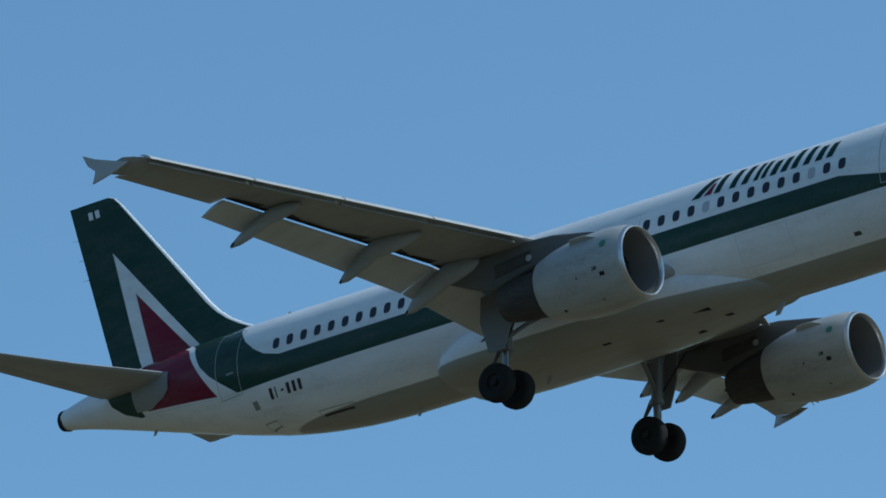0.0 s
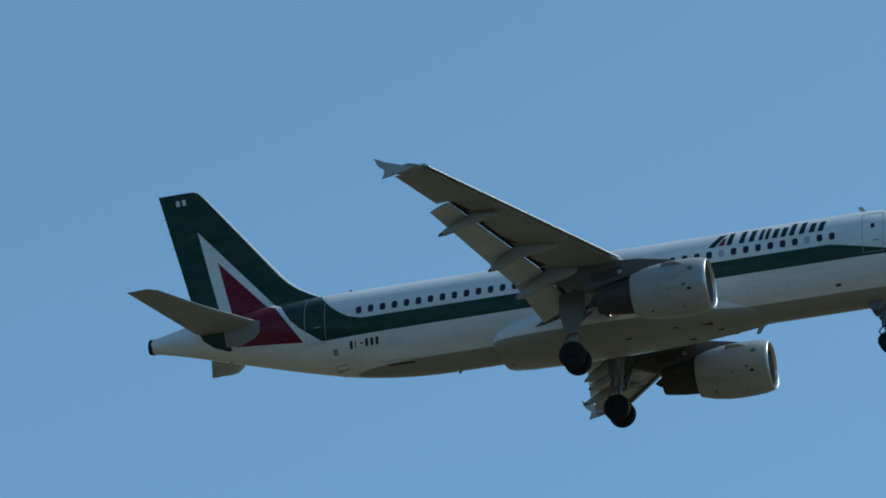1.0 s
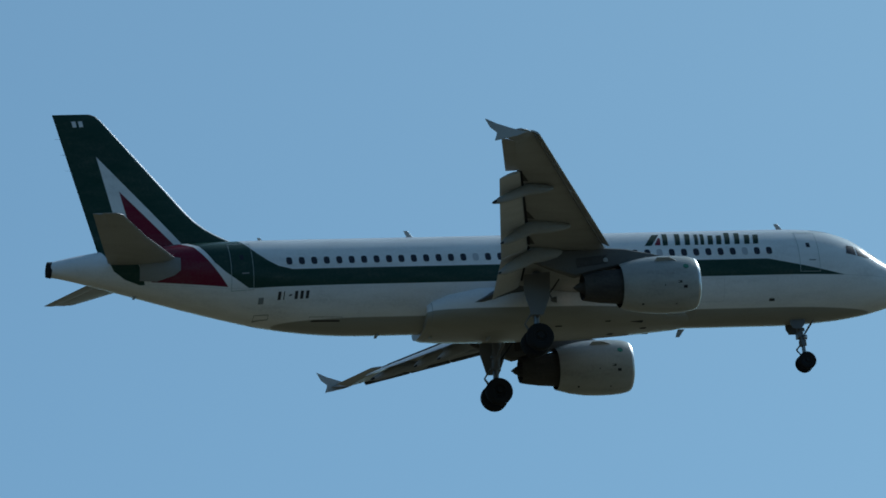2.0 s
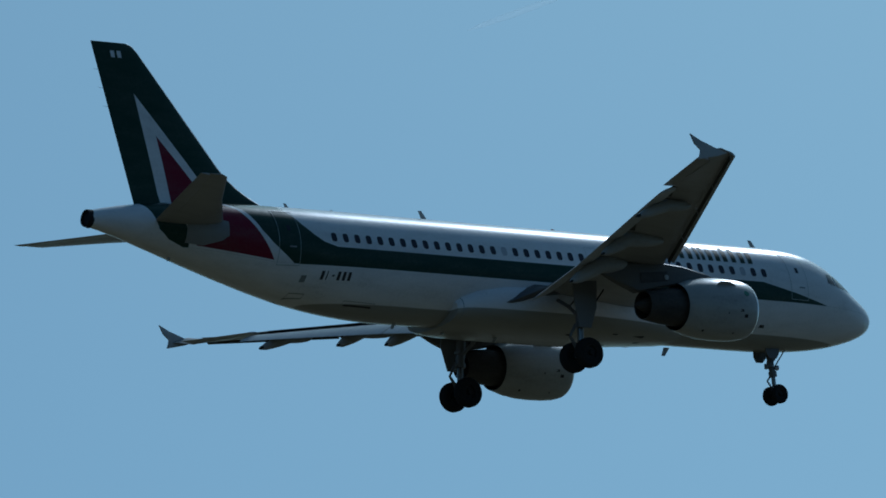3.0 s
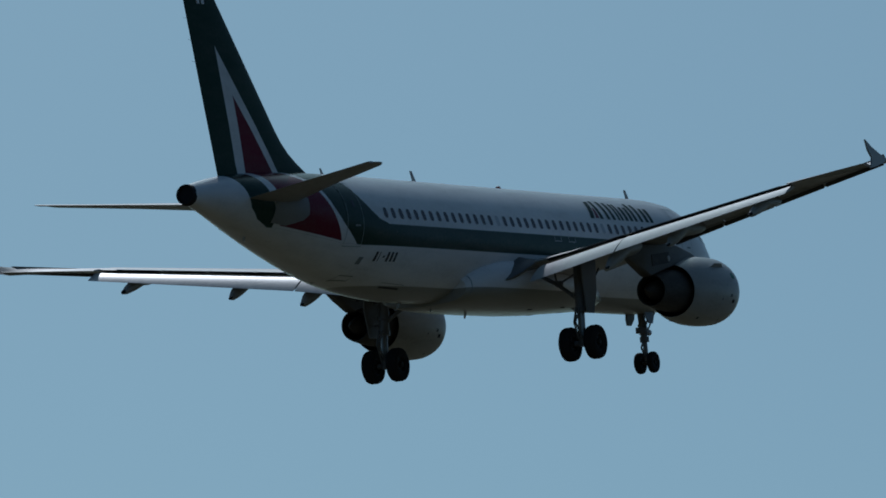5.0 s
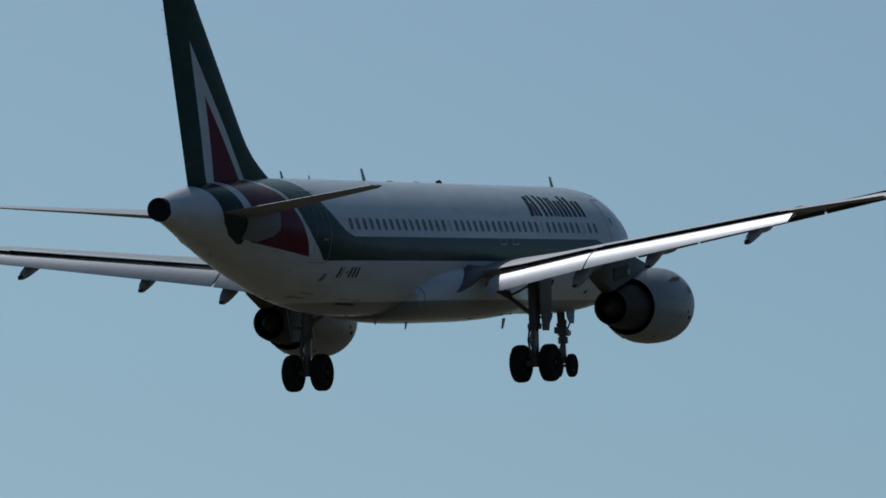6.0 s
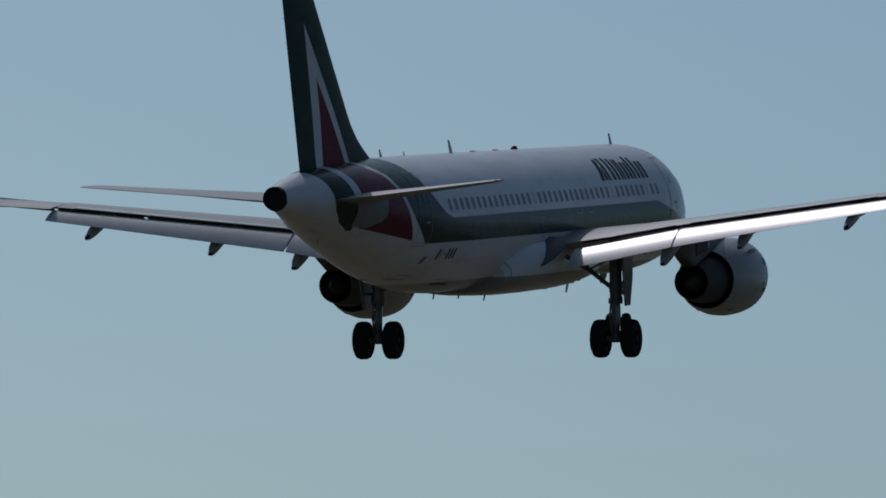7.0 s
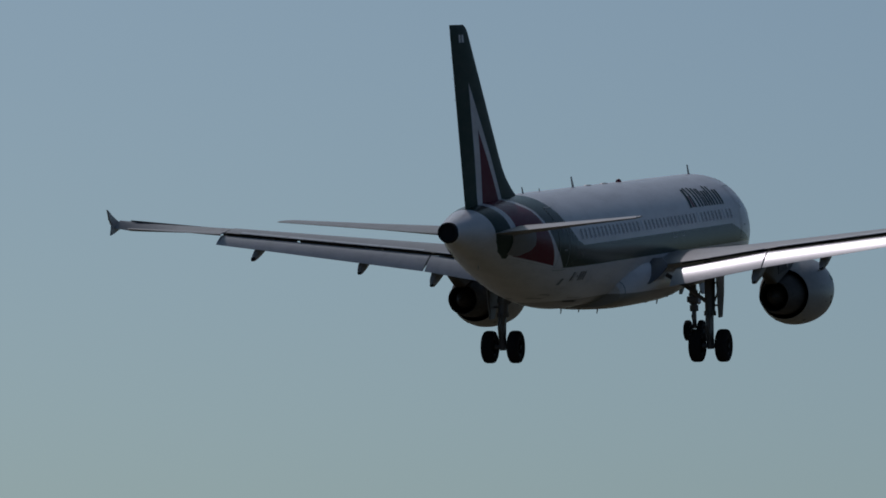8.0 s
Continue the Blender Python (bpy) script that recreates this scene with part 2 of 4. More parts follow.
def loft(bm, rings, caps=True, closed=True):
    vs = [[bm.verts.new(p) for p in r] for r in rings]
    n = len(vs[0])
    for a, b in zip(vs, vs[1:]):
        for i in range(n if closed else n - 1):
            j = (i + 1) % n
            bm.faces.new((a[i], a[j], b[j], b[i]))
    if caps and closed:
        for r in (vs[0], vs[-1]):
            bm.faces.new(r)
    return bm


def ring(centre, axis, r, n=24, flat=1.0):
    axis = Vector(axis).normalized()
    q = axis.to_track_quat("Z", "Y")
    return [Vector(centre) + q @ Vector((r * math.cos(2 * math.pi * i / n), flat * r * math.sin(2 * math.pi * i / n), 0)) for i in range(n)]


def rod(bm, a, b, ra, rb=None, n=14):
    a, b = Vector(a), Vector(b)
    loft(bm, [ring(a, b - a, ra, n), ring(b, b - a, ra if rb is None else rb, n)])
    return bm


def turned(bm, centre, axis, profile, n=48, caps=False):
    """A lathe body: profile is a list of (distance along the axis, radius)."""
    axis = Vector(axis).normalized()
    loft(bm, [ring(Vector(centre) + axis * d, axis, max(r, 0.002), n) for d, r in profile], caps)
    return bm


def box(bm, centre, size, m=None):
    mat = Matrix.Translation(centre) @ (m.to_4x4() if m else Matrix()) @ Matrix.Diagonal((*size, 1))
    bmesh.ops.create_cube(bm, size=1.0, matrix=mat)
    return bm


def plate(bm, outline, thick, axis):
    """A flat plate with an outline of points, thick along axis."""
    a = Vector(axis).normalized() * thick / 2
    loft(bm, [[Vector(p) - a for p in outline], [Vector(p) + a for p in outline]])
    return bm


def bevelled(bm, width, segments=2):
    es = [e for e in bm.edges if len(e.link_faces) == 2 and e.calc_face_angle(0) > radians(40)]
    bmesh.ops.bevel(bm, geom=es, offset=width, segments=segments, affect="EDGES", profile=0.6)
    return bm


def foil_loop(thick, camber=0.015, n=16, x0=0.0, x1=1.0):
    """An aerofoil's outline between the chord fractions x0 and x1: over the top from the back to the front, and back below."""
    xs = [x0 + (x1 - x0) * (1 - math.cos(math.pi * i / n)) / 2 for i in range(n + 1)]

    def half(x):
        return 5 * thick * (0.2969 * math.sqrt(x) - 0.126 * x - 0.3516 * x * x + 0.2843 * x ** 3 - 0.1015 * x ** 4)
    top = [(x, half(x) + 0.001 + camber * 4 * x * (1 - x)) for x in xs]
    low = [(x, -half(x) - 0.001 + camber * 4 * x * (1 - x)) for x in xs]
    return top[::-1] + low[1 if x0 == 0 else 0:]


def foil(le, te, thick, up=(0, 0, 1), **kw):
    le, te, up = Vector(le), Vector(te), Vector(up)
    c = (te - le).length
    return [le + (te - le) * a + up * (b * c) for a, b in foil_loop(thick, **kw)]


def lerp(a, b, t):
    return tuple(p + (q - p) * t for p, q in zip(a, b))


def table(rows, s):
    """Values between the rows of a table, by its first column (smoothly joined)."""
    xs = [r[0] for r in rows]
    return [float(np.interp(s, xs, [r[k] for r in rows])) for k in range(1, len(rows[0]))]


# ---- ground ----
bm = bmesh.new()
bmesh.ops.create_circle(bm, cap_ends=True, segments=96, radius=4800)
ground = part("ground", bm, grass(), None)
tagged(ground, "flat dry airfield grass reaching to the horizon", "ground", kind="structure")



def contrail(a, b):
    """A short, faint trail far off in the sky."""
    n = Nodes("thin_ice_cloud")
    co, _ = n.object_xyz()
    body = n.node("ShaderNodeBsdfTranslucent")
    body.inputs["Color"].default_value = (0.95, 0.95, 0.95, 1)
    clear = n.node("ShaderNodeBsdfTransparent")
    blend = n.node("ShaderNodeMixShader")
    n.put(blend.inputs[0], n.math("ADD", n.math("MULTIPLY", n.noise(co, 0.05), 0.07), 0.025))
    n.tree.links.new(clear.outputs[0], blend.inputs[1])
    n.tree.links.new(body.outputs[0], blend.inputs[2])
    n.tree.links.new(blend.outputs[0], n.tree.nodes["Material Output"].inputs["Surface"])
    mat = n.mat
    bm = bmesh.new()
    a, b = Vector(a), Vector(b)
    loft(bm, [ring(a.lerp(b, u), b - a, r, 12) for u, r in ((0, 0.3), (0.15, 1.6), (0.4, 2.2), (0.7, 2.0), (0.92, 1.5), (1, 0.3))])
    o = part("contrail", bm, mat, None)
    tagged(o, "short faint white contrail high in the blue sky", "contrail")


contrail((2412.2, 3291.8, 1356.4), (2454.3, 3251.4, 1378.0))

# ---- the airliner: x forward from the nose, y to its left, z up from the cabin's centre line ----
airliner = new("airliner")
airliner.empty_display_size = 4
tagged(airliner, "white airliner with green stripe and red tail, wheels and flaps down", "airplane")

# station, top, bottom, half width
HULL = [(0.0, -0.56, -0.60, 0.02), (0.06, -0.36, -0.79, 0.22), (0.2, -0.17, -0.97, 0.42), (0.45, 0.03, -1.15, 0.65),
        (0.8, 0.25, -1.31, 0.88), (1.2, 0.48, -1.45, 1.09), (1.7, 0.80, -1.59, 1.30), (2.2, 1.17, -1.71, 1.47),
        (2.7, 1.50, -1.80, 1.61), (3.3, 1.76, -1.89, 1.75), (4.0, 1.94, -1.96, 1.86), (5.0, 2.04, -2.03, 1.95),
        (6.2, 2.07, -2.07, 1.975), (24.0, 2.07, -2.07, 1.975), (25.5, 2.07, -2.02, 1.97), (27.0, 2.07, -1.87, 1.95),
        (28.5, 2.06, -1.62, 1.90), (30.0, 2.04, -1.26, 1.78), (31.5, 2.00, -0.85, 1.60), (33.0, 1.93, -0.42, 1.35),
        (34.5, 1.83, 0.02, 1.04), (36.0, 1.63, 0.44, 0.66), (36.9, 1.46, 0.66, 0.44), (37.35, 1.36, 0.74, 0.34)]
HULL_FINE = []
for i in range(len(HULL) - 1):
    p0, p1, p2, p3 = (HULL[max(0, min(len(HULL) - 1, i + k))] for k in (-1, 0, 1, 2))
    steps = 14 if p2[0] - p1[0] > 5 else 4
    for k in range(steps):
        u = k / steps
        row = [p1[0] + (p2[0] - p1[0]) * u]
        for c in (1, 2, 3):
            h = p2[0] - p1[0]
            m1 = (p2[c] - p0[c]) / max(p2[0] - p0[0], 1e-6) * h
            m2 = (p3[c] - p1[c]) / max(p3[0] - p1[0], 1e-6) * h
            if h > 5:
                m1 = m2 = 0
            row.append((2 * u ** 3 - 3 * u ** 2 + 1) * p1[c] + (u ** 3 - 2 * u ** 2 + u) * m1
                       + (3 * u ** 2 - 2 * u ** 3) * p2[c] + (u ** 3 - u ** 2) * m2)
        HULL_FINE.append(tuple(row))
HULL_FINE.append(HULL[-1])


def skin(x, z, side=-1, off=0.0):
    """The point of the hull's skin at x and height z on one side, off metres proud."""
    top, low, hw = table(HULL_FINE, -x)
    zc, hh = (top + low) / 2, (top - low) / 2
    k = max(-0.999, min(0.999, (z - zc) / hh))
    y = hw * math.sqrt(1 - k * k)
    nrm = Vector((0, side * y / hw ** 2, (z - zc) / hh ** 2)).normalized()
    return Vector((x, side * y, z)) + nrm * off


def patch(bm, corners, side, off, nx=2, nz=6, thick=0.0):
    """A patch of skin between four corners (x, z) in turn, off metres proud of the hull."""
    a, b, c, d = corners
    grid = []
    for i in range(nx + 1):
        u = i / nx
        lo, hi = lerp(a, b, u), lerp(d, c, u)
        grid.append([bm.verts.new(skin(*lerp(lo, hi, j / nz), side, off)) for j in range(nz + 1)])
    for i in range(nx):
        for j in range(nz):
            bm.faces.new((grid[i][j], grid[i + 1][j], grid[i + 1][j + 1], grid[i][j + 1]))
    return bm


def outline(bm, corners, side, off, w):
    """Four thin strips of skin along the sides of a patch, with w metres width."""
    (x0, z0), (x1, z1), (x2, z2), (x3, z3) = corners
    patch(bm, [(x0, z0), (x1, z1), (x1, z1 + w), (x0, z0 + w)], side, off, 6, 1)
    patch(bm, [(x3, z3 - w), (x2, z2 - w), (x2, z2), (x3, z3)], side, off, 6, 1)
    patch(bm, [(x0, z0), (x0 + w, z0), (x3 + w, z3), (x3, z3)], side, off, 1, 12)
    patch(bm, [(x1 - w, z1), (x1, z1), (x2, z2), (x2 - w, z2)], side, off, 1, 12)
    return bm


def build_fuselage():
    bm = bmesh.new()
    rings = []
    for s, top, low, hw in HULL_FINE:
        zc, hh = (top + low) / 2, (top - low) / 2
        rings.append([Vector((-s, hw * math.sin(2 * math.pi * i / 72), zc + hh * math.cos(2 * math.pi * i / 72))) for i in range(72)])
    loft(bm, rings)
    hull = part("fuselage", bm, LIVERY, airliner, "white hull with a green stripe and grey belly", 60)
    # exhaust of the auxiliary power unit
    bm = bmesh.new()
    turned(bm, (-37.3, 0, 1.05), (-1, 0, 0.12), [(-0.03, 0.352), (0.0, 0.35), (0.17, 0.325), (0.18, 0.27), (0.09, 0.26), (0.09, 0.0)], 32)
    part("exhaust_nozzle", bm, SHADE, hull, "dark round tail exhaust")
    return hull


fuselage = build_fuselage()


def cabin_window(material):
    """One cabin window: a rounded frame and a pane."""
    bm = bmesh.new()
    pts = []
    for i in range(20):
        a = 2 * math.pi * i / 20
        c, s = math.cos(a), math.sin(a)
        pts.append((math.copysign(abs(c) ** 0.65, c) * 0.135, math.copysign(abs(s) ** 0.65, s) * 0.195))
    loft(bm, [[Vector((x * k, z * k, h)) for x, z in pts] for k, h in ((1.0, -0.006), (0.985, 0.002), (0.95, 0.003), (0.93, 0.001))], False)
    frame_ob = part("window_frame", bm, FRAME, None)
    bm = bmesh.new()
    bm.faces.new([bm.verts.new((x * 0.94, z * 0.94, 0.0022)) for x, z in pts])
    pane = part("window_pane", bm, material, None)
    return frame_ob, pane


def place_windows():
    frame_src, pane_src = cabin_window(GLASS)
    blind_src = cabin_window(BLIND)
    rng = random.Random(4)
    for side in (-1, 1):
        for i in range(40):
            x = -6.71 - i * 20.81 / 39
            p = skin(x, 0.63, side)
            q = skin(x, 0.64, side) - p
            up = q.normalized()
            nrm = up.cross(Vector((1, 0, 0)))
            if nrm.y * side < 0:
                nrm = -nrm
            right = up.cross(nrm)
            m = Matrix((right, up, nrm)).transposed().to_4x4()
            m.translation = p
            blind = i in (2, 9, 24) or rng.random() < 0.05
            again(frame_src, fuselage, m)
            again(blind_src[1] if blind else pane_src, fuselage, m)
    for o in (frame_src, pane_src, *blind_src):
        bpy.data.objects.remove(o)


place_windows()


def passenger_door(x0, x1, z0, z1, side, window=True):
    lean = 0.04
    bm = bmesh.new()
    cs = [(x0 - lean, z0), (x1 - lean, z0), (x1, z1), (x0, z1)]
    patch(bm, cs, side, 0.006, 6, 14)
    door = part("passenger_door", bm, LIVERY, airliner)
    bm = bmesh.new()
    outline(bm, cs, side, 0.011, 0.022)
    part("door_seal", bm, SEAL_PALE, door, "pale outline round the door")
    if window:
        bm = bmesh.new()
        xm = (x0 + x1) / 2
        patch(bm, [(xm - 0.08, 0.75), (xm + 0.08, 0.75), (xm + 0.08, 0.98), (xm - 0.08, 0.98)], side, 0.014, 1, 2)
        part("door_window", bm, GLASS, door)
        bm = bmesh.new()
        patch(bm, [(xm - 0.05, 0.12), (xm + 0.25, 0.12), (xm + 0.25, 0.18), (xm - 0.05, 0.18)], side, 0.013, 1, 1)
        part("door_handle", bm, SEAL, door)


for side in (-1, 1):
    passenger_door(-5.40, -4.50, -0.36, 1.60, side)
    passenger_door(-29.98, -29.04, -0.53, 1.62, side)


def emergency_exit(x0, side):
    bm = bmesh.new()
    outline(bm, [(x0, 0.05), (x0 + 0.52, 0.05), (x0 + 0.52, 1.1), (x0, 1.1)], side, 0.006, 0.02)
    part("emergency_exit", bm, FRAME, airliner, "thin outline of an overwing exit")


for side in (-1, 1):
    emergency_exit(-15.5, side)
    emergency_exit(-14.43, side)


def cockpit_windows():
    for side in (-1, 1):
        for cs in ([(-3.26, 0.50), (-2.80, 0.43), (-2.80, 0.90), (-3.16, 0.92)],
                   [(-2.72, 0.42), (-2.14, 0.36), (-2.24, 0.76), (-2.72, 0.90)],
                   [(-2.06, 0.36), (-1.60, 0.33), (-1.78, 0.62), (-2.14, 0.76)]):
            bm = bmesh.new()
            patch(bm, cs, side, 0.012, 4, 4)
            part("cockpit_window", bm, GLASS, airliner, "dark cockpit side pane")


cockpit_windows()


def name_marks(side):
    """The airline's name drawn as plain slanted bars."""
    def bar(x0, x1, z0, z1, lean=0.22, mat=DECAL_GREEN, grow=0.0):
        bm = bmesh.new()
        k = lean
        patch(bm, [(x0, z0), (x1, z0), (x1 + k * side * -1 + grow, z1), (x0 + k * side * -1, z1)], side, 0.008, 2, 8)
        part("lettering_bar", bm, mat, fuselage)
    if side < 0:
        zl, zt, zm = 0.99, 1.68, 1.52
        bar(-12.10, -11.80, zl, zt - 0.04, 0.50)
        bar(-11.30, -11.08, zl, zt, 0.14)
        bar(-11.66, -11.40, zl + 0.02, zl + 0.42, 0.24, DECAL_RED, -0.16)
        for x, w, h in ((-10.88, 0.31, zt), (-10.45, 0.31, zt - 0.03), (-10.02, 0.44, zt - 0.06), (-9.44, 0.62, zm),
                        (-8.70, 0.31, zt), (-8.27, 0.31, zt - 0.03), (-7.84, 0.64, zm)):
            if w < 0.4:
                bar(x + 0.12, x + 0.12 + w * 0.72, zl, h, 0.14)
            else:
                for k in (0.0, 0.60):
                    bar(x + 0.12 + w * k, x + 0.12 + w * (k + 0.36), zl, h, 0.12)
    else:
        for k in range(9):
            bar(-11.9 + k * 0.56, -11.5 + k * 0.56, 0.98, 1.6 if k in (1, 2, 5) else 1.45, 0.12)


name_marks(-1)
name_marks(1)


def registration_marks():
    for side in (-1, 1):
        for k, w in enumerate((0.13, 0.045, 0.11, 0.13, 0.13, 0.13)):
            x = -28.10 + k * 0.235
            z0, z1 = (-0.96, -0.66) if k != 2 else (-0.84, -0.78)
            bm = bmesh.new()
            patch(bm, [(x, z0), (x + w, z0), (x + w + 0.04, z1), (x + 0.04, z1)], side, 0.008, 1, 2)
            part("marking_bar", bm, DECAL_BLACK, fuselage, "plain dark marking bar")


registration_marks()


def hull_fittings():
    # blade aerials on the roof and below
    for x, z, h, c in ((-21.75, 2.05, 0.40, 0.30), (-5.52, 2.03, 0.38, 0.30), (-28.2, 2.04, 0.24, 0.22), (-26.1, 2.06, 0.12, 0.14), (-10.4, -2.20, -0.34, 0.30),
                       (-21.2, -2.04, -0.30, 0.22), (-23.6, -2.05, -0.22, 0.2), (-18.8, -2.30, -0.2, 0.2), (-33.8, -0.16, -0.16, 0.18)):
        bm = bmesh.new()
        lean = 0.22 * abs(h) / 0.4
        loft(bm, [foil((x + c / 2, 0, z), (x - c / 2, 0, z), 0.14, (0, 1, 0), n=8, camber=0),
                  foil((x + c / 4 - lean, 0, z + h), (x - c / 3 - lean, 0, z + h), 0.12, (0, 1, 0), n=8, camber=0)])
        part("blade_antenna", bm, NACELLE, airliner, "thin blade antenna on the hull")
    for x in (-19.8, -17.6):
        bm = bmesh.new()
        bmesh.ops.create_uvsphere(bm, u_segments=16, v_segments=8, radius=1.0,
                                  matrix=Matrix.Translation((x, 0, 2.06)) @ Matrix.Diagonal((0.28, 0.14, 0.045, 1)))
        part("antenna_hump", bm, GREY_WING, airliner)
    bm = bmesh.new()
    turned(bm, (-15.6, 0, 2.05), (0, 0, 1), [(0.0, 0.11), (0.05, 0.105), (0.11, 0.07), (0.14, 0.0)], 20)
    part("beacon_light", bm, DECAL_RED, airliner, "small dark red beacon on the roof")
    # vents and hatches low on the sides
    for side in (-1, 1):
        bm = bmesh.new()
        patch(bm, [(-28.90, -1.06), (-28.68, -1.06), (-28.66, -0.84), (-28.88, -0.84)], side, 0.008, 2, 2)
        part("outflow_vent", bm, SEAL, airliner, "dark outflow vent low on the side")
        bm = bmesh.new()
        outline(bm, [(-29.0, -1.50), (-28.4, -1.54), (-28.4, -1.40), (-29.0, -1.36)], side, 0.008, 0.02)
        part("service_hatch", bm, SEAL, airliner)
        bm = bmesh.new()
        outline(bm, [(-26.7, -1.72), (-25.3, -1.78), (-25.3, -1.64), (-26.7, -1.58)], side, 0.006, 0.016)
        part("cargo_hatch", bm, SEAL, airliner, "thin outline of a hatch")
        bm = bmesh.new()
        patch(bm, [(-26.6, -1.735), (-25.4, -1.785), (-25.4, -1.735), (-26.6, -1.685)], side, 0.009, 4, 1)
        part("hatch_groove", bm, DARK_METAL, airliner, "dark groove under the hatch")
        bm = bmesh.new()
        patch(bm, [(-6.82, -1.47), (-6.56, -1.47), (-6.58, -1.37), (-6.80, -1.37)], side, 0.008, 2, 2)
        part("drain_port", bm, DARK_METAL, airliner, "small dark port in the lower hull")
        bm = bmesh.new()
        outline(bm, [(-10.6, -1.45), (-8.8, -1.45), (-8.8, -0.55), (-10.6, -0.55)], side, 0.004, 0.012)
        part("cargo_door", bm, FRAME, airliner, "faint outline of a cargo door")


hull_fittings()


def belly_fairing():
    bm = bmesh.new()
    rows = [(-9.6, -1.7, 0.28, 0.5), (-10.6, -1.58, 0.50, 1.15), (-11.7, -1.48, 0.66, 1.50), (-12.8, -1.42, 0.78, 1.75), (-13.9, -1.38, 0.88, 1.95), (-15.2, -1.34, 0.96, 2.10),
            (-18.0, -1.30, 1.02, 2.14), (-19.6, -1.35, 0.96, 2.12), (-20.8, -1.47, 0.80, 2.03), (-21.45, -1.58, 0.64, 1.86), (-21.75, -1.66, 0.50, 1.62)]
    rings = []
    for x, zc, hh, hw in rows:
        loop = []
        for i in range(40):
            a = 2 * math.pi * i / 40
            c, s = math.cos(a), math.sin(a)
            loop.append(Vector((x, hw * math.copysign(abs(s) ** 0.8, s), zc + hh * math.copysign(abs(c) ** 0.8, c))))
        rings.append(loop)
    loft(bm, rings)
    fairing = part("belly_fairing", bm, LIVERY, airliner, "bulged wing root fairing under the hull")
    bm = bmesh.new()
    seam = []
    for k in (0.0, 0.06):
        u = 0.35 + k
        zc, hh, hw = (p + (q - p) * u for p, q in zip(rows[-2][1:], rows[-1][1:]))
        x = rows[-2][0] + (rows[-1][0] - rows[-2][0]) * u
        for grow in ((1.0, 1.004) if k == 0 else (1.004, 1.0)):
            seam.append([Vector((x, hw * grow * math.copysign(abs(math.sin(t)) ** 0.8, math.sin(t)), zc + hh * grow * math.copysign(abs(math.cos(t)) ** 0.8, math.cos(t))))
                         for t in (2 * math.pi * i / 40 for i in range(40))])
    loft(bm, seam, False)
    part("fairing_seam", bm, SEAL, fairing, "dark seam at the fairing's rear edge")
    for x, y, w, h in ((-12.6, -0.9, 0.5, 0.22), (-12.2, -0.2, 0.35, 0.16), (-13.9, -1.2, 0.2, 0.12), (-13.6, 0.3, 0.45, 0.18), (-16.0, -1.0, 0.25, 0.1), (-11.9, 0.9, 0.5, 0.14)):
        bm = bmesh.new()
        zc, hh, hw = table([(-r[0], *r[1:]) for r in rows], -x - w / 2)
        z = zc - hh * math.sqrt(max(0, 1 - (abs(y) / hw) ** 2.5)) ** 0.8
        box(bm, (x, y, z + 0.02), (w * 1.15, h * 1.2, 0.06))
        bevelled(bm, 0.015)
        part("air_scoop", bm, SHADE, fairing, "small dark air intake")


belly_fairing()


def landing_light(side):
    """A lit lamp let down from the wing root."""
    c = Vector((-16.45, side * 2.45, -1.52))
    bm = bmesh.new()
    turned(bm, c, (1, side * 0.25, -0.05), [(-0.16, 0.03), (-0.12, 0.09), (0.0, 0.125), (0.10, 0.13), (0.10, 0.12), (0.01, 0.10)], 24)
    rod(bm, c + Vector((-0.1, 0, 0)), c + Vector((-0.25, 0, 0.45)), 0.035, n=8)
    lamp = part("landing_light", bm, GEAR, airliner, "small lit landing lamp at the wing root")
    bm = bmesh.new()
    turned(bm, c, (1, side * 0.25, -0.05), [(0.012, 0.10), (0.03, 0.06), (0.035, 0.0)], 20)
    part("lens", bm, LAMP_LIT, lamp, "glowing white lens")


for side in (-1, 1):
    landing_light(side)


def roof_hatch():
    bm = bmesh.new()
    outline(bm, [(-4.55, 1.78), (-3.75, 1.66), (-3.75, 1.74), (-4.55, 1.88)], -1, 0.008, 0.03)
    part("roof_hatch", bm, SEAL, airliner, "thin dark outline of a roof hatch")


roof_hatch()


# ---- wings ----
def le_at(y):
    return -14.72 - 0.508 * (y - 6.02), -0.52 + 0.132 * (y - 6.02)


WING_TE = [(1.4, -18.0, -0.90), (3.4, -18.10, -0.70), (6.2, -18.46, -0.27), (13.3, -20.36, 0.57)]
FLAP_TE = [(2.6, -19.2, -1.57), (3.45, -19.28, -1.43), (6.2, -19.55, -0.91), (13.35, -21.16, 0.18)]
FLAP_LE = [(2.6, -17.99, -1.00), (3.45, -18.07, -0.87), (6.2, -18.38, -0.41), (13.35, -20.28, 0.45)]


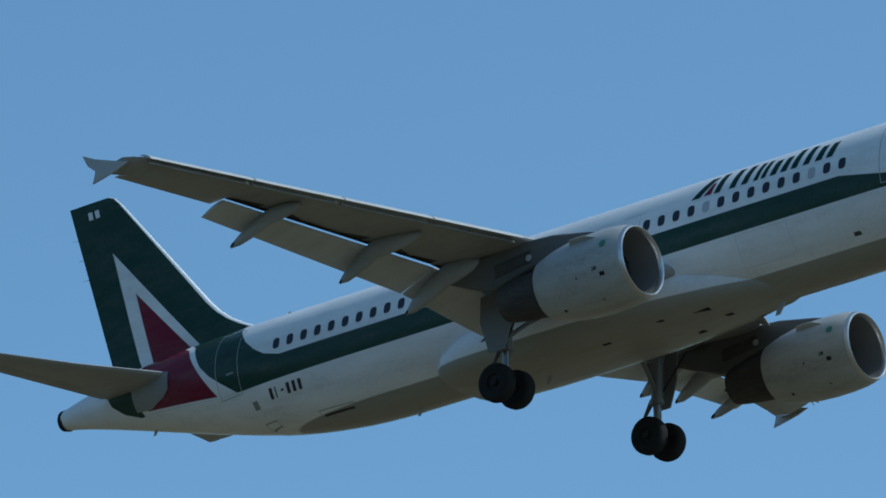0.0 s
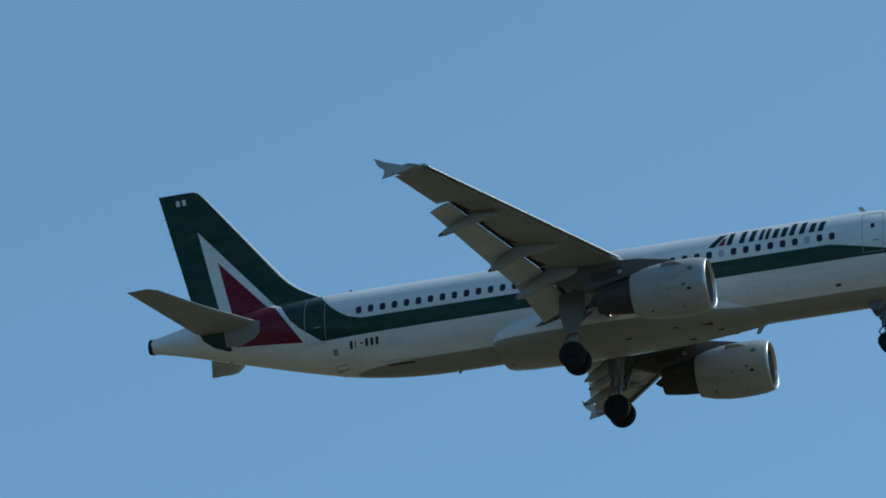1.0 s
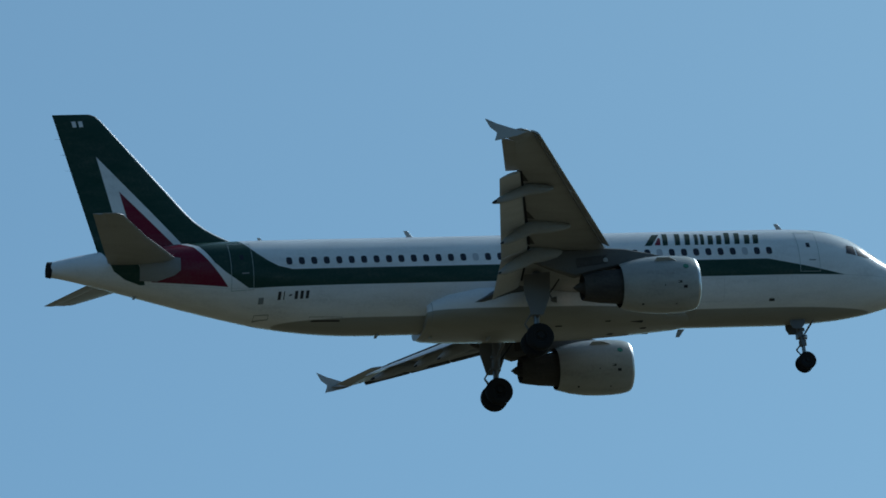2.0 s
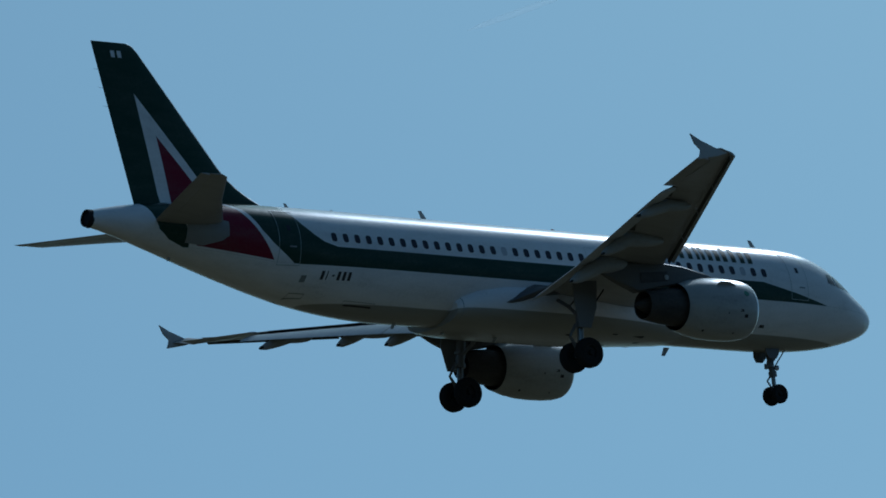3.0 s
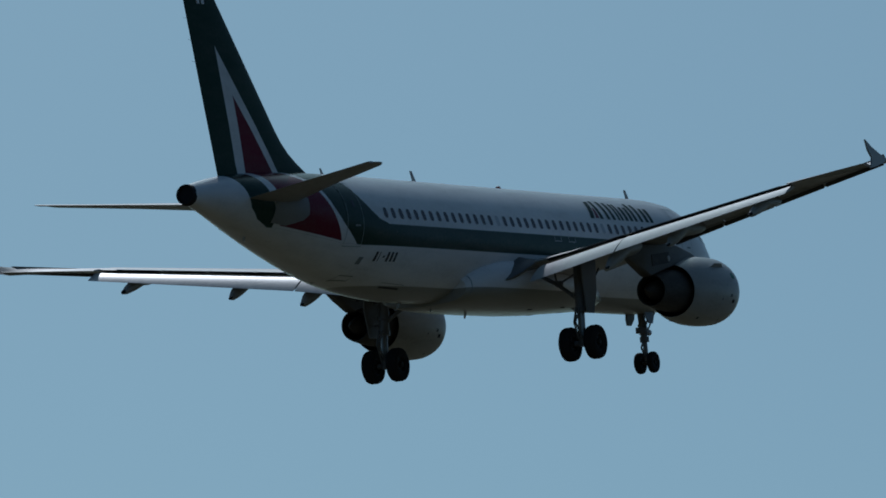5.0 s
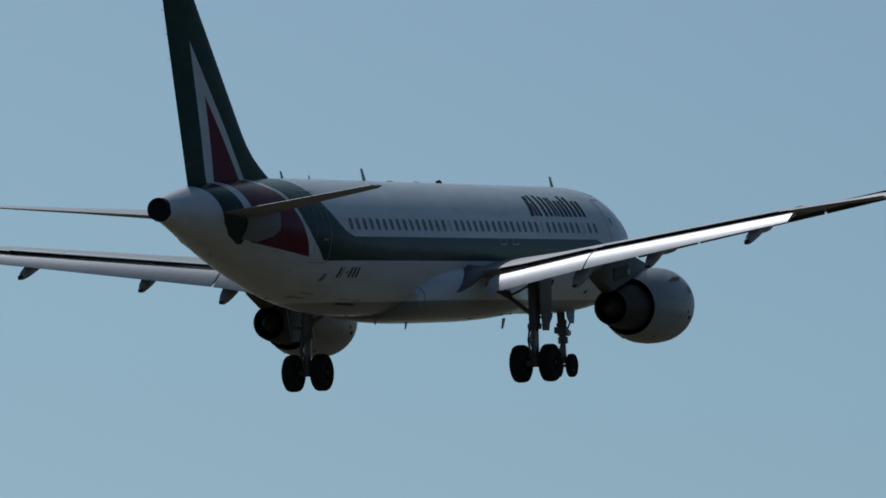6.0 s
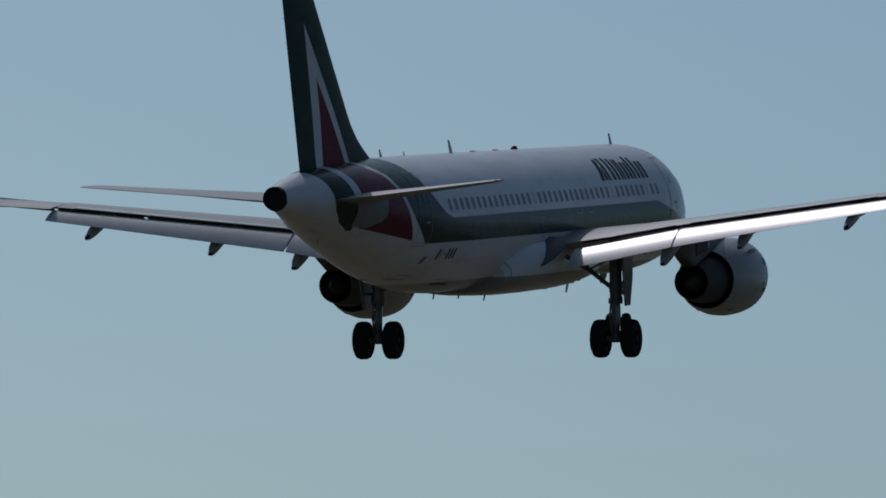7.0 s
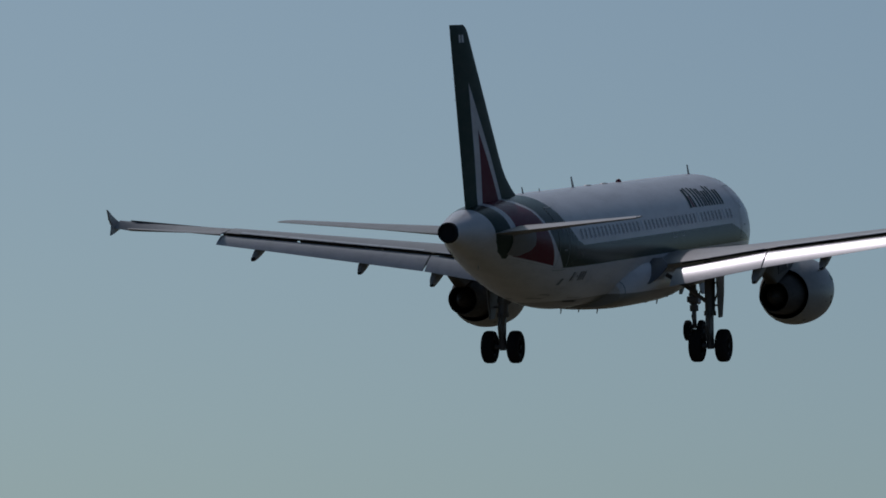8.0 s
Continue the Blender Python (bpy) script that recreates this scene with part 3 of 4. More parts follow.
def wing(side):
    def S(p):
        return Vector((p[0], side * p[1], p[2]))

    up = (0, 0, 1)
    bm = bmesh.new()
    rings = []
    for y, t in ((1.2, 0.145), (2.4, 0.14), (4.3, 0.125), (6.2, 0.115), (9.8, 0.108), (13.3, 0.10)):
        x, z = le_at(y)
        tx, tz = table(WING_TE, y)
        rings.append(foil(S((x - 0.34, y, z + 0.15)), S((tx, y, tz)), t, up, n=18, camber=0.018))
    loft(bm, rings)
    w = part("wing", bm, GREY_WING, airliner, "grey swept wing")
    # outer panel with the aileron cut out behind it
    bm = bmesh.new()
    rings = []
    for y, t, tx, tz in ((13.36, 0.10, -20.44, 0.56), (15.0, 0.10, -20.80, 0.62), (16.55, 0.10, -21.18, 0.70)):
        x, z = le_at(y)
        rings.append(foil(S((x - 0.2, y, z + 0.1)), S((tx, y, tz)), t * 1.1, up, n=14))
    x, z = le_at(16.9)
    rings.append(foil(S((x - 0.45, 16.93, z + 0.12)), S((-21.80, 16.93, 0.82)), 0.07, up, n=14))
    rings.append(foil(S((x - 0.75, 17.03, z + 0.16)), S((-21.88, 17.03, 0.83)), 0.06, up, n=14))
    loft(bm, rings)
    part("outer_wing_panel", bm, GREY_WING, w)
    bm = bmesh.new()
    loft(bm, [foil(S((-20.30, 13.34, 0.575)), S((-20.87, 13.34, 0.53)), 0.11, up, n=8), foil(S((-21.06, 16.55, 0.735)), S((-21.74, 16.55, 0.80)), 0.13, up, n=8)])
    part("aileron", bm, GREY_WING, w)
    # slats, drooped ahead of the leading edge
    for y0, y1 in ((2.6, 5.4), (6.4, 8.9), (8.95, 11.4), (11.45, 13.9), (13.95, 16.8)):
        bm = bmesh.new()
        rr = []
        for y in (y0, (y0 + y1) / 2, y1):
            x, z = le_at(y)
            c = 0.62 - 0.014 * y
            rr.append(foil(S((x, y, z - 0.02)), S((x - c, y, z + 0.10 + 0.18 * c)), 0.20, up, n=10, camber=0.06))
        loft(bm, rr)
        part("slat", bm, SLAT, w, "pale slat run out at the leading edge")
    # flaps
    for nm, y0, y1 in (("inboard_flap", 2.75, 6.16), ("outboard_flap", 6.22, 13.41)):
        bm = bmesh.new()
        rr = []
        for k in range(5):
            y = y0 + (y1 - y0) * k / 4
            fx, fz = table(FLAP_LE, y)
            gx, gz = table(FLAP_TE, y)
            rr.append(foil(S((fx, y, fz)), S((gx, y, gz)), 0.13, up, n=12, camber=0.042))
        loft(bm, rr)
        part(nm, bm, FLAP_GREY, w, "lowered flap, glossy on top")
    # painted shade plates: under the trailing edge ahead of each flap, behind the slats
    for y0, y1 in ((2.9, 6.1), (6.25, 13.28)):
        bm = bmesh.new()
        hi, lo = [], []
        for y in (y0, y1):
            tx, tz = table(WING_TE, y)
            hi.append(S((tx - 0.006, y, tz - 0.002)))
            lo.append(S((tx + 0.20, y, tz - 0.058)))
        plate(bm, [hi[0], hi[1], lo[1], lo[0]], 0.012, (1, 0, 0.7))
        part("flap_cove_shade", bm, SHADE, w, "dark strip of painted shade ahead of the flap")
    for y0, y1 in ((6.5, 8.8), (9.0, 11.3), (11.5, 13.8), (14.0, 16.65)):
        for back, mat, nm in ((0.0, GREY_WING, "slat_lip"), (0.024, COVE_SHADE, "slat_cove_shade")):
            bm = bmesh.new()
            lo, hi = [], []
            for y in (y0 - 0.05, y1 + 0.05):
                x, z = le_at(y)
                k = 0.62 - 0.014 * y
                lo.append(S((x - 0.46 * k - back, y, z - 0.105 + back * 0.5)))
                hi.append(S((x - 0.62 * k - back, y, z + 0.02)))
            plate(bm, [lo[0], lo[1], hi[1], hi[0]], 0.012, (1, 0, 0.6))
            part(nm, bm, mat, w)
    # spoiler panels along the upper rear
    for y0, y1 in ((3.6, 6.0), (6.5, 8.0), (8.05, 9.6), (9.65, 11.2), (11.25, 12.8)):
        bm = bmesh.new()
        lo = []
        for y in (y0, y1):
            tx, tz = table(WING_TE, y)
            c = 0.62 if y < 6.2 else 0.5
            lo += [(tx + c, y, tz + 0.075), (tx + 0.01, y, tz + 0.022)]
        a, b, c2, d = (S(p) for p in lo)
        plate(bm, [a, b, d, c2], 0.012, (0, 0, 1))
        part("spoiler", bm, FLAP_GREY, w)
    # dark plates on the lower surface: painted shade beside the flap tracks
    def lower_z(x, y):
        lx, lz = le_at(y)
        lx, lz = lx - 0.34, lz + 0.15
        tx, tz = table(WING_TE, y)
        t = table([(1.2, 0.145), (2.4, 0.14), (4.3, 0.125), (6.2, 0.115), (9.8, 0.108), (13.3, 0.10)], y)[0]
        a = min(1.0, max(0.0, (lx - x) / (lx - tx)))
        half = 5 * t * (0.2969 * math.sqrt(a) - 0.126 * a - 0.3516 * a * a + 0.2843 * a ** 3 - 0.1015 * a ** 4)
        return lz + (tz - lz) * a + (0.072 * a * (1 - a) - half - 0.001) * math.hypot(lx - tx, lz - tz)

    for y0, y1, d0, d1 in ((10.9, 11.8, 0.16, 0.46), (12.3, 13.1, 0.36, 0.14), (7.2, 8.15, 0.18, 0.55), (8.75, 9.5, 0.46, 0.16), (6.3, 7.0, 0.34, 0.18)):
        bm = bmesh.new()
        pts = []
        for y, d in ((y0, d0), (y1, d1)):
            tx = table(WING_TE, y)[0]
            pts.append([(tx + q, y, lower_z(tx + q, y) - 0.006) for q in (0.06, 0.06 + d)])
        plate(bm, [S(pts[0][0]), S(pts[0][1]), S(pts[1][1]), S(pts[1][0])], 0.008, (0, 0, 1))
        part("track_shade", bm, COVE_SHADE, w, "dark plate of painted shade beside a flap track")
    # canoe fairings over the flap tracks
    for tip, length, r in (((-21.19, 12.06, -0.39), 2.6, 0.24), ((-20.08, 8.45, -0.94), 3.0, 0.30), ((-19.65, 5.9, -1.42), 2.8, 0.34)):
        tip = Vector(tip)
        tx, tz = table(WING_TE, tip.y)
        lx, lz = le_at(tip.y)
        head = Vector((tip.x + length, tip.y, lz + (tz - lz) * 0.55 - 0.16))
        knee = Vector((tx + 0.35, tip.y, tz - 0.34 if tip.y < 7 else tz - 0.27))
        bm = bmesh.new()
        rings = []
        path = [head.lerp(knee, k / 5) for k in range(6)] + [knee.lerp(tip, k / 5) for k in range(1, 6)]
        for k, p in enumerate(path):
            u = k / (len(path) - 1)
            rad = r * max(0.04, math.sin(math.pi * min(1, u * 0.96 + 0.02)) ** 0.45)
            if k == len(path) - 1:
                rad = 0.05
            rings.append([S((p.x, p.y + rad * 0.62 * math.cos(2 * math.pi * i / 16), p.z + rad * math.sin(2 * math.pi * i / 16))) for i in range(16)])
        loft(bm, rings)
        part("flap_track_fairing", bm, GREY_WING, w, "canoe shaped flap track fairing")
        bm = bmesh.new()
        turned(bm, S(tip + Vector((0.16, 0, 0.06))), S((tip - knee).to_tuple()) - S((0, 0, 0)), [(0, 0.075), (0.12, 0.06), (0.2, 0.02)], 12, True)
        part("fairing_tip", bm, SHADE, w, "dark tip of a track fairing")
    # arrow shaped tip fence
    bm = bmesh.new()
    pts = [(-20.8, 0.86), (-21.3, 1.0), (-22.0, 1.24), (-22.45, 1.46), (-22.28, 1.10), (-22.02, 0.88), (-22.06, 0.72), (-22.14, 0.53), (-21.75, 0.60), (-21.2, 0.72)]
    plate(bm, [S((x, 17.03, z + 0.05)) for x, z in pts], 0.055, (0, 1, 0))
    bevelled(bm, 0.015)
    part("wingtip_fence", bm, NACELLE, w, "arrow shaped wingtip fence")
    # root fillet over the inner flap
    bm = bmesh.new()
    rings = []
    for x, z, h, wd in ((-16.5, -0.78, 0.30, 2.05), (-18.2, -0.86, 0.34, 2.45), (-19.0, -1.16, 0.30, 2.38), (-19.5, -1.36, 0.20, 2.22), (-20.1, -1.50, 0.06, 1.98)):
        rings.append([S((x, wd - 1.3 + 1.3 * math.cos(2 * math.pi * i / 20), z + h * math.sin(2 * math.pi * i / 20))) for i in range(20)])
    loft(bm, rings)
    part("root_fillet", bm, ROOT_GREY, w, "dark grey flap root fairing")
    return w


for side in (-1, 1):
    wing(side)


# ---- engines ----
def engine(side):
    c = Vector((-11.25, side * 5.77, -2.02))
    ax = Vector((-1, 0, -0.012))
    bm = bmesh.new()
    turned(bm, c, ax, [(0.12, 1.088), (0.25, 1.125), (0.45, 1.165), (0.9, 1.195), (1.5, 1.20), (2.1, 1.165), (2.7, 1.065), (3.28, 0.90), (3.27, 0.885)], 64)
    nac = part("engine_nacelle", bm, NACELLE, airliner, "light grey engine cowling")
    bm = bmesh.new()
    turned(bm, c, ax, [(0.12, 1.09), (0.06, 1.068), (0.02, 1.045), (0.0, 1.02), (0.02, 0.995), (0.06, 0.975), (0.14, 0.955)], 64)
    part("inlet_lip", bm, BARE, nac, "polished metal inlet lip", 60)
    bm = bmesh.new()
    turned(bm, c, ax, [(0.14, 0.955), (0.5, 0.93), (1.15, 0.90)], 64)
    part("inlet_duct", bm, GEAR, nac, "grey inlet lining")
    # fan disc with blades and spinner; the black disc paints the shade behind
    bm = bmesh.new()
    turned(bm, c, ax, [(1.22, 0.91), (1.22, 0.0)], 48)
    part("fan_gap_shade", bm, SHADE, nac)
    bm = bmesh.new()
    for k in range(36):
        a = 2 * math.pi * k / 36
        for r0, r1, tw0, tw1 in ((0.24, 0.55, 0.5, 0.75), (0.55, 0.895, 0.75, 1.0)):
            quad = []
            for r, tw in ((r0, tw0), (r1, tw1)):
                for sg in (-1, 1):
                    aa = a + sg * 0.07 * math.sin(tw)
                    quad.append(c + ax * (1.08 + sg * 0.07 * math.cos(tw)) + Vector((0, r * math.cos(aa), r * math.sin(aa))))
            bm.faces.new([bm.verts.new(quad[i]) for i in (0, 1, 3, 2)])
    part("fan_blades", bm, FAN, nac)
    bm = bmesh.new()
    turned(bm, c, ax, [(0.62, 0.0), (0.75, 0.09), (0.95, 0.18), (1.15, 0.26)], 24)
    part("spinner", bm, FAN, nac)
    # the duct's inner shade is put into its near-black colour
    bm = bmesh.new()
    turned(bm, c, ax, [(3.27, 0.885), (2.6, 0.93), (1.9, 0.95), (1.9, 0.5)], 64)
    part("fan_nozzle", bm, SHADE, nac, "dark fan nozzle duct")
    # core and plug behind
    bm = bmesh.new()
    turned(bm, c, ax, [(1.9, 0.74), (2.8, 0.745), (3.3, 0.735), (4.0, 0.68), (4.55, 0.60), (4.85, 0.54), (4.84, 0.51), (4.4, 0.50)], 40)
    part("core_cowl", bm, DARK_METAL, nac, "dark heat stained core nozzle")
    bm = bmesh.new()
    turned(bm, c, ax, [(4.4, 0.36), (4.7, 0.30), (5.05, 0.16), (5.25, 0.01)], 24)
    part("exhaust_plug", bm, DARK_METAL, nac)
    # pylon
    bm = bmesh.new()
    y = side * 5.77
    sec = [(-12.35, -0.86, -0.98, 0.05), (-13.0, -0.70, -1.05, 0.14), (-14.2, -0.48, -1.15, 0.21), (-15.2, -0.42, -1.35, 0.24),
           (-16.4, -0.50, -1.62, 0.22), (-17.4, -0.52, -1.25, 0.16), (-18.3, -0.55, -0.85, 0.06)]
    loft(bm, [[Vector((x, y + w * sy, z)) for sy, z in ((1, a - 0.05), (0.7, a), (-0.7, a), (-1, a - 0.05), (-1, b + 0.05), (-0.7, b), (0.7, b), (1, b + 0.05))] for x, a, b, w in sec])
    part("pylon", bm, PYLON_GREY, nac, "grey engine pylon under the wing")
    for yy in (-1, 1):
        bm = bmesh.new()
        plate(bm, [(-15.0, y + yy * 0.245, -0.75), (-16.3, y + yy * 0.235, -0.88), (-16.3, y + yy * 0.235, -1.28), (-15.0, y + yy * 0.245, -1.12)], 0.02, (0, 1, 0))
        part("pylon_panel", bm, DARK_METAL, nac, "dark panel on the pylon")
        bm = bmesh.new()
        turned(bm, (-15.05, y + yy * 0.235, -0.98), (0, yy, 0), [(0, 0.10), (0.03, 0.10), (0.04, 0.06), (0.04, 0.0)], 20)
        part("pylon_disc", bm, NACELLE, nac)
    # strakes, roundel and small vents on the cowling
    for yy in (-1, 1):
        def on(d, deg, r):
            a = radians(deg)
            return c + ax * d + Vector((0, yy * r * math.cos(a), r * math.sin(a)))
        bm = bmesh.new()
        n = on(0.55, 28, 1.0) - (c + ax * 0.55)
        turned(bm, on(0.62, 22, 1.178), n, [(0, 0.12), (0.012, 0.12), (0.012, 0.0)], 24)
        part("roundel", bm, SPOT_GREEN, nac, "small green roundel")
        for d, deg, w, h in ((0.95, -12, 0.18, 0.10), (0.72, -22, 0.16, 0.12), (1.55, -18, 0.14, 0.06), (1.75, -42, 0.18, 0.09), (1.1, -60, 0.16, 0.08), (2.4, -62, 0.2, 0.1)):
            bm = bmesh.new()
            p = on(d, deg, 1.185 if d < 1.7 else (1.16 if d < 2 else 1.10))
            rad = (p - (c + ax * d)).normalized()
            q = rad.to_track_quat("Z", "Y").to_matrix()
            box(bm, p, (h, w, 0.02) if abs(q.col[0].x) < 0.5 else (w, h, 0.02), q)
            part("cowl_vent", bm, SHADE if d != 0.95 else DARK_METAL, nac)
        bm = bmesh.new()
        plate(bm, [on(0.9, 40, 1.17), on(1.9, 40, 1.17), on(1.8, 40, 1.36), on(1.3, 40, 1.36)], 0.025, on(1, 130, 1) - (c + ax * 1))
        part("strake", bm, NACELLE, nac)
    return nac


for side in (-1, 1):
    engine(side)


# ---- tail ----
def tailplane(side):
    def S(p):
        return Vector((p[0], side * p[1], p[2]))
    bm = bmesh.new()
    loft(bm, [foil(S((-31.75, 0.7, 0.95)), S((-34.9, 0.7, 0.92)), 0.10, n=14, camber=-0.01),
              foil(S((-33.8, 3.6, 1.22)), S((-35.35, 3.6, 1.22)).lerp(S((-35.74, 3.6, 1.21)), 0.35), 0.10, n=14, camber=-0.01),
              foil(S((-35.20, 5.95, 1.44)), S((-36.10, 6.0, 1.44)), 0.10, n=14, camber=-0.01),
              foil(S((-35.55, 6.18, 1.46)), S((-36.12, 6.2, 1.46)), 0.06, n=14, camber=0)])
    tp = part("tailplane", bm, GREY_WING, airliner, "grey tailplane")
    bm = bmesh.new()
    loft(bm, [foil(S((-34.3, 1.05, 0.955)), S((-35.05, 1.05, 0.945)), 0.12, n=8, camber=0),
              foil(S((-36.02, 6.12, 1.45)), S((-36.53, 6.18, 1.45)), 0.12, n=8, camber=0)])
    part("elevator", bm, GREY_WING, tp)
    # wing grey darkened: the tailplane's shade is put into the plate's colour
    bm = bmesh.new()
    patch(bm, [(-33.75, 0.20), (-33.05, 0.10), (-33.05, 1.06), (-33.75, 1.06)], side, 0.025, 4, 8)
    patch(bm, [(-33.05, 0.10), (-32.35, 0.26), (-32.35, 1.05), (-33.05, 1.06)], side, 0.025, 4, 8)
    patch(bm, [(-32.35, 0.26), (-32.08, 0.44), (-32.05, 0.98), (-32.35, 1.05)], side, 0.025, 3, 8)
    part("root_plate", bm, PLATE_SHADED_GREY, tp, "grey sealing plate at the tailplane root, shade in its colour")


for side in (-1, 1):
    tailplane(side)

FIN_LE = [(1.5, -28.7), (2.0, -29.25), (2.2, -29.68), (2.4, -30.08), (2.66, -30.52), (3.0, -30.95), (3.38, -31.31), (5.55, -33.03), (7.55, -34.62), (7.80, -34.86), (7.89, -35.1)]


def fin():
    def te(z):
        return -35.24 - 1.47 * (z - 1.74) / 6.16
    zs = [1.5, 2.0, 2.1, 2.2, 2.3, 2.4, 2.53, 2.66, 2.83, 3.0, 3.2, 3.38, 4.4, 5.55, 6.6, 7.55, 7.70, 7.80, 7.89]
    rows = []
    for z in zs:
        le = table(FIN_LE, z)[0]
        full = te(3.38) - table(FIN_LE, 3.38)[0]
        t = 0.105 * min(1.0, abs(full / (te(z) - le)))
        if z > 7.75:
            t *= 0.6 if z < 7.85 else 0.3
        rows.append((z, le, te(z), t))
    bm = bmesh.new()
    loft(bm, [foil((le, 0, z), (t_, 0, z), t, (0, 1, 0), n=16, camber=0, x0=0.03, x1=0.70) for z, le, t_, t in rows])
    f = part("tail_fin", bm, FIN_PAINT, airliner, "dark green fin with a white and red triangle")
    bm = bmesh.new()
    loft(bm, [foil((le, 0, z), (t_, 0, z), t, (0, 1, 0), n=8, camber=0, x0=0.0, x1=0.0305) for z, le, t_, t in rows])
    part("fin_leading_edge", bm, DECAL_WHITE, f, "pale metal leading edge")
    bm = bmesh.new()
    loft(bm, [foil((le, 0, z), (t_, 0, z), t, (0, 1, 0), n=10, camber=0, x0=0.7004, x1=1.0) for z, le, t_, t in rows])
    part("rudder", bm, FIN_PAINT, f)
    for y in (-1, 1):
        for x, h in ((-35.60, 0.101), (-35.88, 0.086)):
            bm = bmesh.new()
            plate(bm, [(x, y * h, 7.30), (x + 0.17, y * (h + 0.007), 7.30), (x + 0.13, y * (h + 0.003), 7.56), (x - 0.04, y * (h - 0.004), 7.56)], 0.02, (0, 1, 0))
            part("marking_bar", bm, DECAL_WHITE, f, "small plain white marking bar")
    for z in (6.8, 6.1, 5.4):
        bm = bmesh.new()
        rod(bm, (te(z), 0, z), (te(z) - 0.22, 0, z + 0.01), 0.007, 0.004, 6)
        part("static_wick", bm, DECAL_BLACK, f)


fin()


# ---- landing gear ----
def tyre_and_rim(y, x, z, r, w, parent):
    bm = bmesh.new()
    prof = [(-w * 0.42, r * 0.52), (-w * 0.5, r * 0.66), (-w * 0.5, r * 0.82), (-w * 0.40, r * 0.95), (-w * 0.22, r), (0, r * 1.0),
            (w * 0.22, r), (w * 0.40, r * 0.95), (w * 0.5, r * 0.82), (w * 0.5, r * 0.66), (w * 0.42, r * 0.52)]
    for g in (-0.12, 0.12):
        prof = sorted(prof + [(w * (g - 0.018), r), (w * g, r * 0.975), (w * (g + 0.018), r)])
    prof = [p for p in prof if not (p[0] == 0)]
    prof.sort()
    lo = [(-w * 0.42, r * 0.52), (-w * 0.5, r * 0.66), (-w * 0.5, r * 0.82)]
    hi = [(w * 0.5, r * 0.82), (w * 0.5, r * 0.66), (w * 0.42, r * 0.52)]
    mid = [p for p in prof if abs(p[0]) < w * 0.41 and p[1] > r * 0.9]
    turned(bm, (x, y, z), (0, 1, 0), lo + mid + hi, 36)
    part("tyre", bm, RUBBER, parent, "black worn tyre", 50)
    bm = bmesh.new()
    turned(bm, (x, y, z), (0, 1, 0), [(-w * 0.42, r * 0.54), (-w * 0.40, r * 0.46), (-w * 0.2, r * 0.40), (-w * 0.2, r * 0.2), (-w * 0.45, r * 0.16), (-w * 0.45, 0),
                                      (w * 0.45, 0), (w * 0.45, r * 0.16), (w * 0.2, r * 0.2), (w * 0.2, r * 0.40), (w * 0.40, r * 0.46), (w * 0.42, r * 0.54)], 28)
    part("wheel_rim", bm, RIM, parent)


